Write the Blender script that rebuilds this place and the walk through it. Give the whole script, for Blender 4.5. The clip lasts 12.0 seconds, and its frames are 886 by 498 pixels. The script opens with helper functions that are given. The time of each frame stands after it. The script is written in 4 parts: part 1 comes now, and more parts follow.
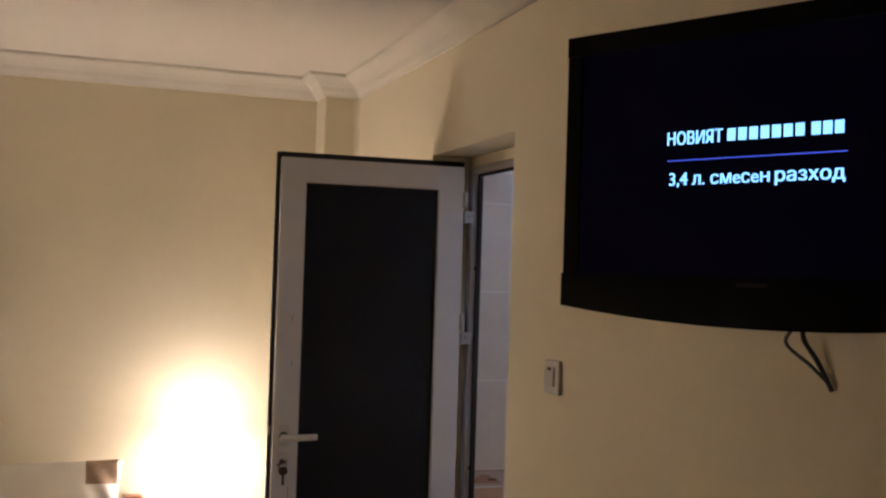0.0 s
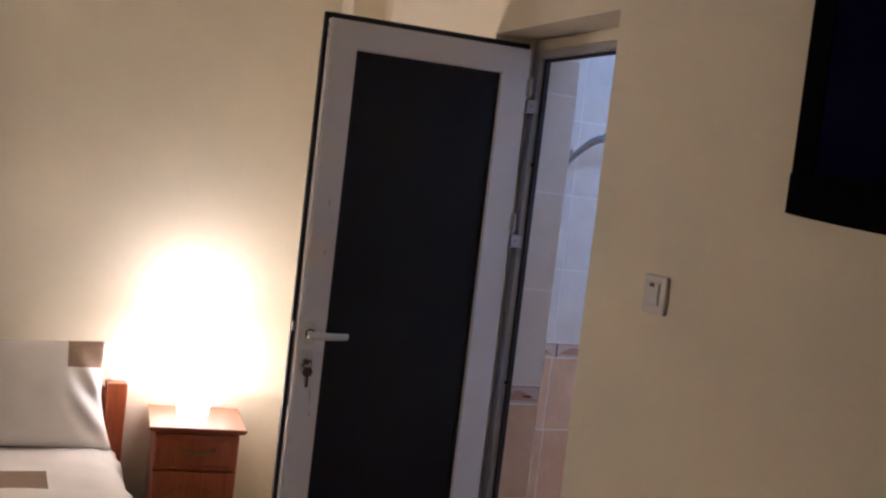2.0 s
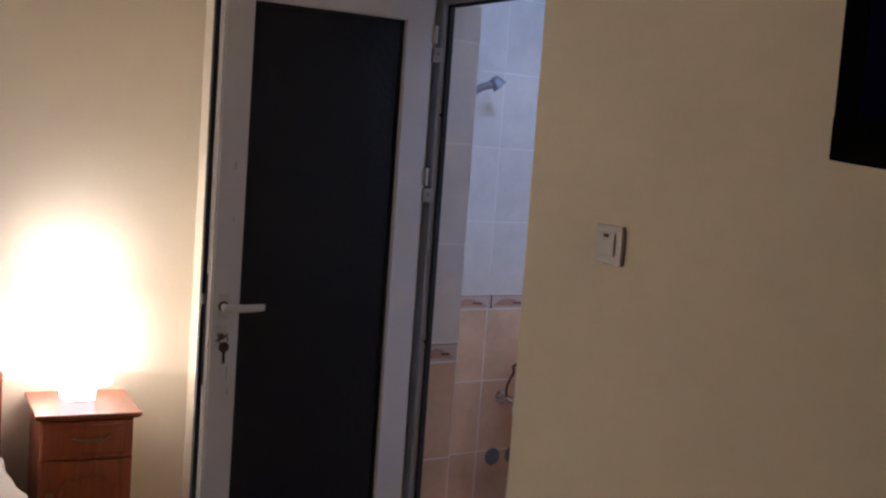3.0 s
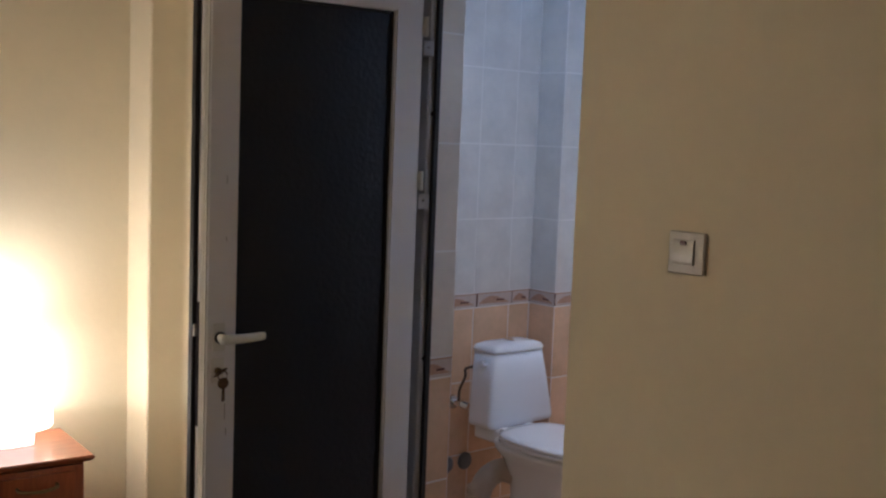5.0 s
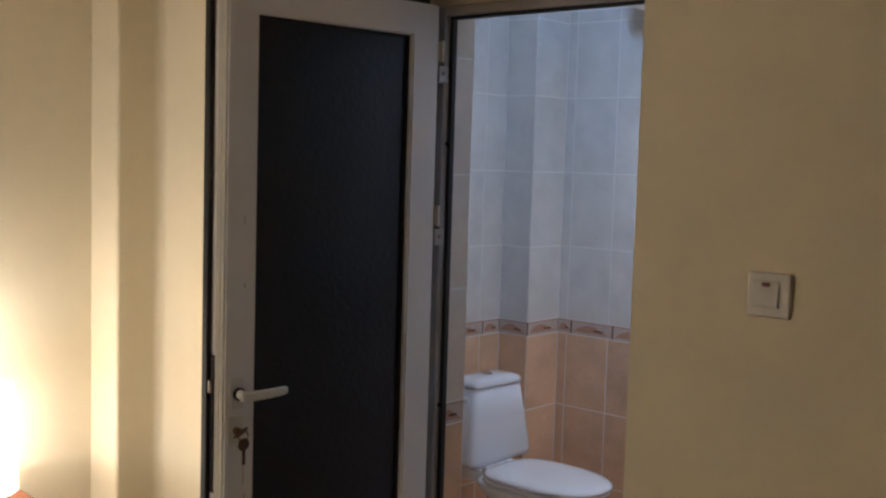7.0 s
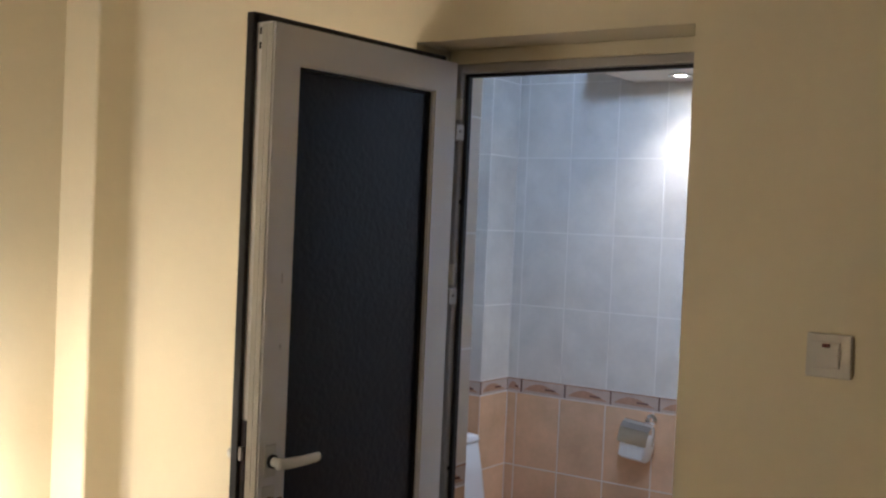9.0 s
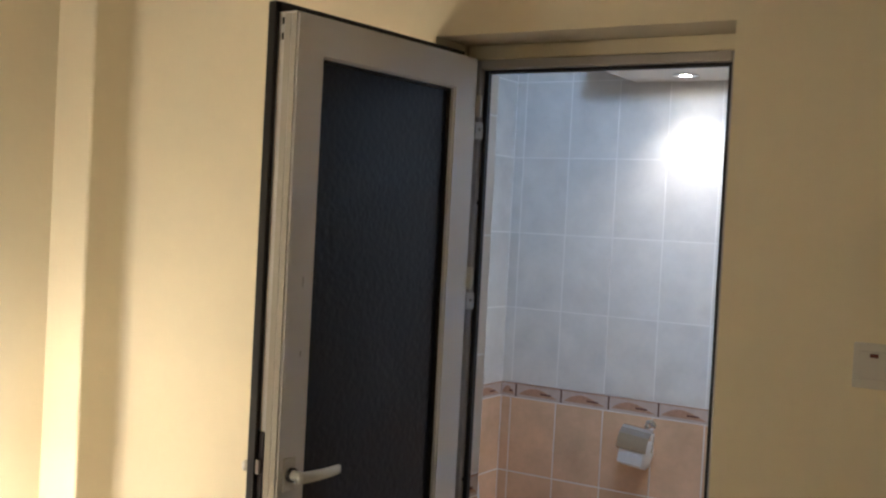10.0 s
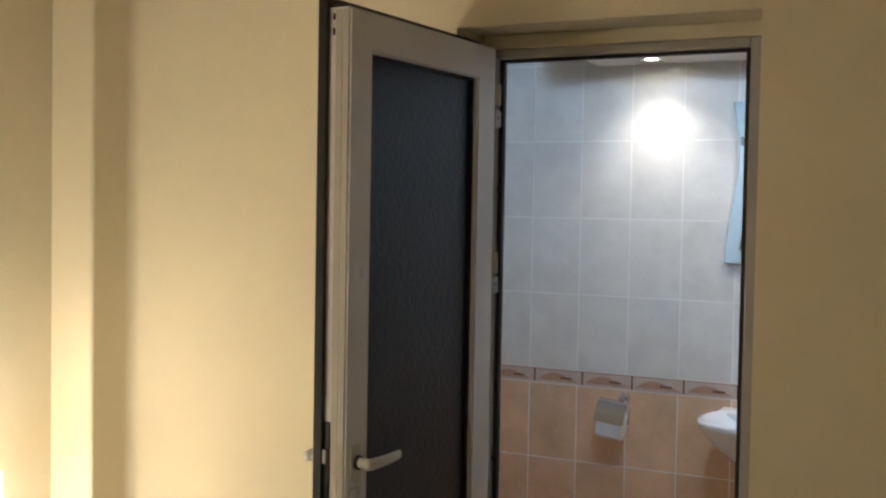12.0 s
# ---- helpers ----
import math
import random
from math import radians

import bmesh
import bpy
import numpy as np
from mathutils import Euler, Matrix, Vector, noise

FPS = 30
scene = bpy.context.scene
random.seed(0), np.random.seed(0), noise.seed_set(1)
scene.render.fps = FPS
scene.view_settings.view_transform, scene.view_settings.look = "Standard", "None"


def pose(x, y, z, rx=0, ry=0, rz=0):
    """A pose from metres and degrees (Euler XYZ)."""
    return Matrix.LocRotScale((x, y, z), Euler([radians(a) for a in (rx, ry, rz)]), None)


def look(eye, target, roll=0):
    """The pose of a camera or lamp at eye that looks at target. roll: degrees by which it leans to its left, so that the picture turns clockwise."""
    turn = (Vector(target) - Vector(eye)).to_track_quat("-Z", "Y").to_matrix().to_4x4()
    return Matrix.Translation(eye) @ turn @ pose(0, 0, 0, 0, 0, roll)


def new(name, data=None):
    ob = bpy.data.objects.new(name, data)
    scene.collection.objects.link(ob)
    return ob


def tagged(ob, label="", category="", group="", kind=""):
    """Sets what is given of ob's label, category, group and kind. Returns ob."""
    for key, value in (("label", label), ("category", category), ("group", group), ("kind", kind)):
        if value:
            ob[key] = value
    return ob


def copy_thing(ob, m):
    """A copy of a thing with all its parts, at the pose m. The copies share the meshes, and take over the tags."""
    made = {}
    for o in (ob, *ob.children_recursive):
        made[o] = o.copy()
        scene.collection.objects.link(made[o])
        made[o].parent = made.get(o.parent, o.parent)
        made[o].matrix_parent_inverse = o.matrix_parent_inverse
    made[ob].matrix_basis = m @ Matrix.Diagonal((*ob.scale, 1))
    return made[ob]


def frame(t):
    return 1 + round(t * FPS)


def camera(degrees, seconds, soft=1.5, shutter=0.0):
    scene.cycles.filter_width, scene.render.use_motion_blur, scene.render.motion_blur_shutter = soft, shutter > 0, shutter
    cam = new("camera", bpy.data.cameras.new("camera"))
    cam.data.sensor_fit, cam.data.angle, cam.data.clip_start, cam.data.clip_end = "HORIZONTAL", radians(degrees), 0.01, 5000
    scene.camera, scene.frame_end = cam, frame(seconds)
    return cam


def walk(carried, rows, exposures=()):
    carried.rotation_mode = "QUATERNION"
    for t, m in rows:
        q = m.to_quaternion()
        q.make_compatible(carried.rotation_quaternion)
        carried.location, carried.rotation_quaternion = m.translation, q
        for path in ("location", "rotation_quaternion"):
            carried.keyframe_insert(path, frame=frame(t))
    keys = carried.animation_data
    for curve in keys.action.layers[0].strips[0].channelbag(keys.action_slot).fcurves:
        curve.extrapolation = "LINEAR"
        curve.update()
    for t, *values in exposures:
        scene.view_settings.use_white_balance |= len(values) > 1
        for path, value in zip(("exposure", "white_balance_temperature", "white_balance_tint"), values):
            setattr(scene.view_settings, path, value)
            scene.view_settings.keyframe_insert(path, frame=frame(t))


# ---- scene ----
cam = camera(44.5, 12.0, 2.3)
PATH = [
    (0, (-0.055, 0.25, 1.581), (0.608, 2.136, 1.633), 1.8),
    (0.5, (-0.185, 0.338, 1.563), (0.529, 2.206, 1.563), 3.3),
    (1, (-0.199, 0.48, 1.545), (0.496, 2.355, 1.504), 4.9),
    (1.5, (-0.205, 0.639, 1.531), (0.553, 2.486, 1.416), 5.7),
    (2, (-0.246, 0.736, 1.527), (0.533, 2.574, 1.406), 6.7),
    (2.5, (-0.348, 0.856, 1.519), (0.582, 2.619, 1.354), 5.5),
    (2.7, (-0.39, 0.905, 1.519), (0.612, 2.627, 1.345), 4.6),
    (4.3, (-0.556, 1.314, 1.528), (0.64, 2.904, 1.323), 4.7),
    (4.5, (-0.589, 1.359, 1.53), (0.621, 2.942, 1.349), 4.0),
    (5, (-0.69, 1.472, 1.544), (0.642, 2.951, 1.344), 2.2),
    (5.5, (-0.799, 1.552, 1.557), (0.598, 2.966, 1.339), 0.8),
    (6, (-0.84, 1.639, 1.548), (0.606, 3.001, 1.326), 1.6),
    (6.5, (-0.808, 1.766, 1.565), (0.67, 3.1, 1.37), 0.5),
    (7, (-0.808, 1.86, 1.575), (0.677, 3.189, 1.41), 1.7),
    (7.2, (-0.824, 1.883, 1.561), (0.67, 3.206, 1.432), 0.9),
    (8.8, (-1.038, 2.165, 1.567), (0.624, 3.276, 1.488), 2.9),
    (9, (-1.022, 2.208, 1.565), (0.63, 3.333, 1.513), 2.5),
    (9.5, (-1.008, 2.307, 1.566), (0.667, 3.399, 1.524), 2.2),
    (10, (-1.012, 2.381, 1.565), (0.68, 3.446, 1.514), 3.0),
    (10.5, (-1.103, 2.433, 1.572), (0.672, 3.354, 1.536), 3.2),
    (11, (-1.175, 2.518, 1.574), (0.649, 3.339, 1.528), 2.7),
    (11.5, (-1.225, 2.591, 1.565), (0.595, 3.415, 1.477), 2.1),
    (12, (-1.228, 2.64, 1.563), (0.563, 3.527, 1.489), 1.0),
]
LIGHT = [(0.0, 0.35, 5820, 20), (0.5, 0.52, 5570, 19), (1.5, 0.53, 5320, 22), (2.0, 0.52, 5220, 25), (2.7, 0.37, 5220, 25), (4.3, 0.19, 5410, 19), (7.2, 0.13, 5670, 13), (8.8, 0.31, 5710, 11), (11.0, 0.41, 6040, 8), (11.6, 0.4, 6090, 7), (12.0, 0.22, 6090, 6)]
walk(cam, [(t, look(eye, target, roll)) for t, eye, target, roll in PATH], LIGHT)

# ---- light ----
world = bpy.data.worlds.new("night")
world.use_nodes = True
world.node_tree.nodes["Background"].inputs["Color"].default_value = (0.02, 0.03, 0.05, 1)
world.node_tree.nodes["Background"].inputs["Strength"].default_value = 0.1
scene.world = world

BEDSIDE = 4.6      # glow of the bedside shade
SPOT = 13.0         # recessed bathroom spot, watts
COOL = 290.0        # cool panels of the bathroom wall light
FARSIDE = 18.0      # glow of the unseen lamp beyond the bed, stronger to fill the east wall
LAMPBULB = 6.2      # bulb of a bedside lamp, watts
OPENTOP = 30.0      # glow of a disc added on a bedside shade to lift the upper wall
WARM = (1.0, 0.89, 0.735)


# ---- small tools ----
def part(name, bm, mat, parent=None, label="", smooth=False):
    me = bpy.data.meshes.new(name)
    bm.to_mesh(me)
    bm.free()
    if smooth:
        me.polygons.foreach_set("use_smooth", [True] * len(me.polygons))
    me.materials.append(mat)
    ob = new(name, me)
    ob.parent = parent
    return tagged(ob, label)


def thing(name, label, category, m=None, kind="", group=""):
    ob = new(name)
    ob.empty_display_size = 0.1
    if m is not None:
        ob.matrix_basis = m
    return tagged(ob, label, category, group, kind)


def box(lo, hi, bevel=0.0, seg=2, bm=None):
    out = bm or bmesh.new()
    vs = bmesh.ops.create_cube(out, size=1.0)["verts"]
    for v in vs:
        v.co = Vector([(a + b) / 2 + c * (b - a) for a, b, c in zip(lo, hi, v.co)])
    if bevel:
        es = list({e for v in vs for e in v.link_edges})
        bmesh.ops.bevel(out, geom=es, offset=bevel, segments=seg, affect="EDGES", profile=0.6)
    return out


def lathe(profile, n=32, bm=None, centre=(0, 0, 0), axis="Z"):
    """Turned shape: profile of (radius, height)."""
    out = bm or bmesh.new()
    rings = []
    for r, h in profile:
        ring = []
        for i in range(n):
            a = 2 * math.pi * i / n
            p = Vector((r * math.cos(a), r * math.sin(a), h))
            if axis == "X":
                p = Vector((p.z, p.x, p.y))
            elif axis == "Y":
                p = Vector((p.x, p.z, p.y))
            ring.append(out.verts.new(p + Vector(centre)))
        rings.append(ring)
    for a, b in zip(rings, rings[1:]):
        for i in range(n):
            out.faces.new((a[i], a[(i + 1) % n], b[(i + 1) % n], b[i]))
    for ring in (rings[0], rings[-1]):
        if len(ring) > 2:
            try:
                out.faces.new(ring)
            except ValueError:
                pass
    bmesh.ops.recalc_face_normals(out, faces=out.faces)
    return out


def loft(rings, cap=True):
    """Skin through rings of equal length."""
    out = bmesh.new()
    vs = [[out.verts.new(p) for p in ring] for ring in rings]
    n = len(vs[0])
    for a, b in zip(vs, vs[1:]):
        for i in range(n):
            out.faces.new((a[i], a[(i + 1) % n], b[(i + 1) % n], b[i]))
    if cap:
        out.faces.new(vs[0])
        out.faces.new(vs[-1])
    bmesh.ops.recalc_face_normals(out, faces=out.faces)
    return out


def tube(points, r, n=10, bm=None, sub=6):
    """Round tube along a smooth path."""
    pts = [Vector(p) for p in points]
    path = []
    for i in range(len(pts) - 1):
        p0, p1, p2, p3 = pts[max(i - 1, 0)], pts[i], pts[i + 1], pts[min(i + 2, len(pts) - 1)]
        for k in range(sub):
            t = k / sub
            path.append(0.5 * (2 * p1 + (p2 - p0) * t + (2 * p0 - 5 * p1 + 4 * p2 - p3) * t * t + (3 * p1 - p0 - 3 * p2 + p3) * t ** 3))
    path.append(pts[-1])
    out = bm or bmesh.new()
    rings, side = [], None
    for i, p in enumerate(path):
        d = (path[min(i + 1, len(path) - 1)] - path[max(i - 1, 0)]).normalized()
        if side is None:
            side = d.orthogonal().normalized()
        side = (side - d * side.dot(d)).normalized()
        up = d.cross(side)
        rr = r[0] + (r[1] - r[0]) * i / (len(path) - 1) if isinstance(r, tuple) else r
        rings.append([out.verts.new(p + rr * (math.cos(a) * side + math.sin(a) * up)) for a in [2 * math.pi * k / n for k in range(n)]])
    for a, b in zip(rings, rings[1:]):
        for i in range(n):
            out.faces.new((a[i], a[(i + 1) % n], b[(i + 1) % n], b[i]))
    out.faces.new(rings[0])
    out.faces.new(rings[-1])
    bmesh.ops.recalc_face_normals(out, faces=out.faces)
    return out


def superring(cx, cy, a, b, z, n=40, e=2.6):
    ring = []
    for i in range(n):
        t = 2 * math.pi * i / n
        c, s = math.cos(t), math.sin(t)
        ring.append((cx + a * math.copysign(abs(c) ** (2 / e), c), cy + b * math.copysign(abs(s) ** (2 / e), s), z))
    return ring


def moulding(path, profile):
    """Profile of (inward, height) swept round a closed plan that runs counter-clockwise."""
    out, rings, n = bmesh.new(), [], len(path)
    for i in range(n):
        p, a, b = Vector(path[i]), Vector(path[i - 1]), Vector(path[(i + 1) % n])
        d1, d2 = (p - a).normalized(), (b - p).normalized()
        n1, n2 = Vector((-d1.y, d1.x)), Vector((-d2.y, d2.x))
        m = (n1 + n2) / (1 + n1.dot(n2))
        rings.append([out.verts.new((p.x + m.x * o, p.y + m.y * o, z)) for o, z in profile])
    k = len(profile)
    for i in range(n):
        a, b = rings[i], rings[(i + 1) % n]
        for j in range(k):
            out.faces.new((a[j], b[j], b[(j + 1) % k], a[(j + 1) % k]))
    bmesh.ops.recalc_face_normals(out, faces=out.faces)
    return out


# ---- materials ----
def material(name, colour, rough=0.5, metal=0.0, vary=0.0, scale=6.0, fine=80.0, bump=0.0, bump_scale=120.0, spec=0.5, island=0.0, coat=0.0):
    """Painted or plain surface with variation at two scales and fine relief."""
    m = bpy.data.materials.new(name)
    m.use_nodes = True
    nt = m.node_tree
    b = nt.nodes["Principled BSDF"]
    b.inputs["Base Color"].default_value = (*colour, 1)
    b.inputs["Roughness"].default_value = rough
    b.inputs["Metallic"].default_value = metal
    b.inputs["Specular IOR Level"].default_value = spec
    b.inputs["Coat Weight"].default_value = coat
    b.inputs["Coat Roughness"].default_value = 0.08
    co = nt.nodes.new("ShaderNodeTexCoord")
    if vary or island:
        info = nt.nodes.new("ShaderNodeObjectInfo")
        shift = nt.nodes.new("ShaderNodeVectorMath")
        shift.operation = "MULTIPLY_ADD"
        shift.inputs[1].default_value = (1, 1, 1)
        nt.links.new(co.outputs["Object"], shift.inputs[0])
        spread = nt.nodes.new("ShaderNodeMath")
        spread.operation = "MULTIPLY"
        spread.inputs[1].default_value = 37.0 if island else 0.0
        nt.links.new(info.outputs["Random"], spread.inputs[0])
        nt.links.new(spread.outputs[0], shift.inputs[2])
        big, small = nt.nodes.new("ShaderNodeTexNoise"), nt.nodes.new("ShaderNodeTexNoise")
        big.inputs["Scale"].default_value, big.inputs["Detail"].default_value = scale, 4
        small.inputs["Scale"].default_value, small.inputs["Detail"].default_value = fine, 3
        nt.links.new(shift.outputs[0], big.inputs["Vector"])
        nt.links.new(shift.outputs[0], small.inputs["Vector"])
        add = nt.nodes.new("ShaderNodeMath")
        add.operation = "MULTIPLY_ADD"
        add.inputs[1].default_value = 0.3
        nt.links.new(small.outputs["Fac"], add.inputs[0])
        nt.links.new(big.outputs["Fac"], add.inputs[2])
        last = add
        if island:
            one = nt.nodes.new("ShaderNodeMath")
            one.operation = "MULTIPLY_ADD"
            one.inputs[1].default_value = island
            nt.links.new(info.outputs["Random"], one.inputs[0])
            nt.links.new(add.outputs[0], one.inputs[2])
            last = one
        ramp = nt.nodes.new("ShaderNodeMapRange")
        ramp.inputs["From Min"].default_value, ramp.inputs["From Max"].default_value = 0.4, 0.95 + island
        ramp.inputs["To Min"].default_value, ramp.inputs["To Max"].default_value = 1 - vary, 1 + vary
        nt.links.new(last.outputs[0], ramp.inputs["Value"])
        mul = nt.nodes.new("ShaderNodeMixRGB")
        mul.blend_type = "MULTIPLY"
        mul.inputs[0].default_value = 1
        mul.inputs[1].default_value = (*colour, 1)
        nt.links.new(ramp.outputs[0], mul.inputs[2])
        nt.links.new(mul.outputs[0], b.inputs["Base Color"])
    if bump:
        tex = nt.nodes.new("ShaderNodeTexNoise")
        tex.inputs["Scale"].default_value, tex.inputs["Detail"].default_value = bump_scale, 4
        nt.links.new(co.outputs["Object"], tex.inputs["Vector"])
        bp = nt.nodes.new("ShaderNodeBump")
        bp.inputs["Strength"].default_value, bp.inputs["Distance"].default_value = bump, 0.004
        nt.links.new(tex.outputs["Fac"], bp.inputs["Height"])
        nt.links.new(bp.outputs[0], b.inputs["Normal"])
    return m


def wood(name, dark, light, grain=(30.0, 30.0, 2.5)):
    m = bpy.data.materials.new(name)
    m.use_nodes = True
    nt = m.node_tree
    b = nt.nodes["Principled BSDF"]
    co, mp = nt.nodes.new("ShaderNodeTexCoord"), nt.nodes.new("ShaderNodeMapping")
    mp.inputs["Scale"].default_value = grain
    tex = nt.nodes.new("ShaderNodeTexNoise")
    tex.inputs["Scale"].default_value, tex.inputs["Detail"].default_value, tex.inputs["Distortion"].default_value = 1.4, 6, 1.2
    ramp = nt.nodes.new("ShaderNodeValToRGB")
    ramp.color_ramp.elements[0].position, ramp.color_ramp.elements[0].color = 0.32, (*dark, 1)
    ramp.color_ramp.elements[1].position, ramp.color_ramp.elements[1].color = 0.68, (*light, 1)
    nt.links.new(co.outputs["Object"], mp.inputs[0])
    nt.links.new(mp.outputs[0], tex.inputs["Vector"])
    nt.links.new(tex.outputs["Fac"], ramp.inputs[0])
    nt.links.new(ramp.outputs[0], b.inputs["Base Color"])
    bp = nt.nodes.new("ShaderNodeBump")
    bp.inputs["Strength"].default_value, bp.inputs["Distance"].default_value = 0.12, 0.002
    nt.links.new(tex.outputs["Fac"], bp.inputs["Height"])
    nt.links.new(bp.outputs[0], b.inputs["Normal"])
    b.inputs["Roughness"].default_value = 0.33
    b.inputs["Coat Weight"].default_value = 0.25
    b.inputs["Coat Roughness"].default_value = 0.2
    return m


def glow(name, colour, strength):
    m = bpy.data.materials.new(name)
    m.use_nodes = True
    b = m.node_tree.nodes["Principled BSDF"]
    b.inputs["Base Color"].default_value = (*colour, 1)
    b.inputs["Emission Color"].default_value = (*colour, 1)
    b.inputs["Emission Strength"].default_value = strength
    b.inputs["Roughness"].default_value = 0.4
    return m


def fabric(name, colour, patch, boxes):
    """White cotton with woven brown rectangles, given as (low, high) in the thing's own metres."""
    m = material(name, colour, 0.85, vary=0.05, scale=9, fine=260, bump=0.25, bump_scale=420, spec=0.2)
    nt = m.node_tree
    b = nt.nodes["Principled BSDF"]
    co = nt.nodes.new("ShaderNodeTexCoord")
    sep = nt.nodes.new("ShaderNodeSeparateXYZ")
    nt.links.new(co.outputs["Object"], sep.inputs[0])
    total = None
    for lo, hi in boxes:
        mask = None
        for axis, (a, c) in enumerate(zip(lo, hi)):
            if a is None:
                continue
            cmp = nt.nodes.new("ShaderNodeMath")
            cmp.operation = "COMPARE"
            cmp.inputs[1].default_value, cmp.inputs[2].default_value = (a + c) / 2, (c - a) / 2
            nt.links.new(sep.outputs[axis], cmp.inputs[0])
            if mask is None:
                mask = cmp
            else:
                mul = nt.nodes.new("ShaderNodeMath")
                mul.operation = "MULTIPLY"
                nt.links.new(mask.outputs[0], mul.inputs[0])
                nt.links.new(cmp.outputs[0], mul.inputs[1])
                mask = mul
        if total is None:
            total = mask
        else:
            mx = nt.nodes.new("ShaderNodeMath")
            mx.operation = "MAXIMUM"
            nt.links.new(total.outputs[0], mx.inputs[0])
            nt.links.new(mask.outputs[0], mx.inputs[1])
            total = mx
    weave = nt.nodes.new("ShaderNodeTexNoise")
    weave.inputs["Scale"].default_value = 160
    nt.links.new(co.outputs["Object"], weave.inputs["Vector"])
    tone = nt.nodes.new("ShaderNodeMixRGB")
    tone.inputs[1].default_value = (*[c * 0.7 for c in patch], 1)
    tone.inputs[2].default_value = (*[c * 1.35 for c in patch], 1)
    nt.links.new(weave.outputs["Fac"], tone.inputs[0])
    mix = nt.nodes.new("ShaderNodeMixRGB")
    was = b.inputs["Base Color"].links[0].from_socket
    nt.links.new(total.outputs[0], mix.inputs[0])
    nt.links.new(was, mix.inputs[1])
    nt.links.new(tone.outputs[0], mix.inputs[2])
    nt.links.new(mix.outputs[0], b.inputs["Base Color"])
    return m


CREAM = material("cream_wall_paint", (0.80, 0.72, 0.54), 0.82, vary=0.035, scale=1.3, fine=40, bump=0.12, bump_scale=55, spec=0.25)
WHITE_CEIL = material("white_ceiling_paint", (0.71, 0.65, 0.575), 0.85, vary=0.03, scale=1.5, bump=0.08, bump_scale=60, spec=0.25)
PLASTER = material("moulded_plaster", (0.70, 0.645, 0.56), 0.7, vary=0.03, scale=4, bump=0.08, bump_scale=90)
FLOOR = wood("laminate_floor", (0.26, 0.16, 0.09), (0.40, 0.26, 0.15), (3.0, 26.0, 26.0))
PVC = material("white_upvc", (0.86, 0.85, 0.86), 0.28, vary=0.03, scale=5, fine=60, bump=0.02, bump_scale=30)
# edge, lips and far face are toned duller than the leaf's front
PVC_EDGE = material("duller_upvc_edge", (0.62, 0.60, 0.55), 0.4, vary=0.06, scale=8)
GASKET = material("black_rubber_seal", (0.018, 0.016, 0.016), 0.6, vary=0.15)
HANDLE = material("white_lacquered_handle", (0.80, 0.79, 0.75), 0.25, vary=0.03, scale=20)
STEEL = material("worn_steel", (0.30, 0.28, 0.26), 0.38, metal=1.0, vary=0.12, scale=40)
SATIN = material("satin_chrome", (0.36, 0.37, 0.40), 0.34, metal=1.0, vary=0.05, scale=30)
CHROME = material("chrome", (0.78, 0.78, 0.80), 0.09, metal=1.0, vary=0.04, scale=30)
BRASS = material("dull_brass", (0.24, 0.165, 0.08), 0.45, metal=1.0, vary=0.15, scale=60)
# one even grey, darker than the white door leaf
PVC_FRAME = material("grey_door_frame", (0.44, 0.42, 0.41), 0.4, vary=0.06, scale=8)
SWITCH_PLATE = material("grey_switch_plastic", (0.60, 0.58, 0.54), 0.4, vary=0.04, scale=15)
SWITCH = material("pale_switch_plastic", (0.64, 0.62, 0.59), 0.25, vary=0.03, scale=15)
DARKRED = material("red_indicator", (0.11, 0.010, 0.007), 0.3, vary=0.1, scale=200)
TVBLACK = material("black_gloss_plastic", (0.002, 0.002, 0.0026), 0.3, vary=0.1, scale=10, spec=0.1)
CABLE = material("black_cable", (0.02, 0.016, 0.014), 0.5, vary=0.15, scale=60)
WOOD = wood("red_brown_stained_wood", (0.21, 0.045, 0.012), (0.32, 0.080, 0.020))
WOODTOP = wood("red_brown_stained_wood_top", (0.20, 0.05, 0.016), (0.29, 0.08, 0.027), (3.0, 30.0, 30.0))
MATTRESS = material("mattress_ticking", (0.70, 0.66, 0.58), 0.85, vary=0.05, bump=0.2, bump_scale=250)
GROUT = material("pale_grout", (0.81, 0.76, 0.70), 0.7, vary=0.06, scale=18, bump=0.1, bump_scale=200)
TILE_UP = material("pale_glazed_tile", (0.72, 0.67, 0.605), 0.04, vary=0.10, scale=9, fine=45, bump=0.005, bump_scale=9, island=0.10)
TILE_LOW = material("sand_glazed_tile", (0.73, 0.475, 0.295), 0.15, vary=0.22, scale=6, fine=40, bump=0.012, bump_scale=9, island=0.22)
BORDER = material("pale_border_tile", (0.60, 0.47, 0.39), 0.16, vary=0.10, scale=30, island=0.1)
DUNE = material("peach_border_dune", (0.50, 0.29, 0.19), 0.18, vary=0.18, scale=40)
BAR = material("brown_border_bar", (0.13, 0.06, 0.045), 0.2, vary=0.15, scale=60)
TILE_WARM = material("beige_glazed_reveal_tile", (0.76, 0.66, 0.55), 0.16, vary=0.08, scale=9, fine=45, island=0.08)
KEYMETAL = material("worn_dark_brass", (0.11, 0.066, 0.042), 0.4, metal=0.6, vary=0.3, scale=90)
LOCKMETAL = material("dark_worn_lock_metal", (0.055, 0.045, 0.05), 0.5, metal=0.3, vary=0.25, scale=60)
CERAMIC = material("white_sanitary_ceramic", (0.80, 0.80, 0.82), 0.07, vary=0.015, scale=4, spec=0.6)
SEATP = material("white_seat_plastic", (0.82, 0.82, 0.84), 0.14, vary=0.015, scale=6)
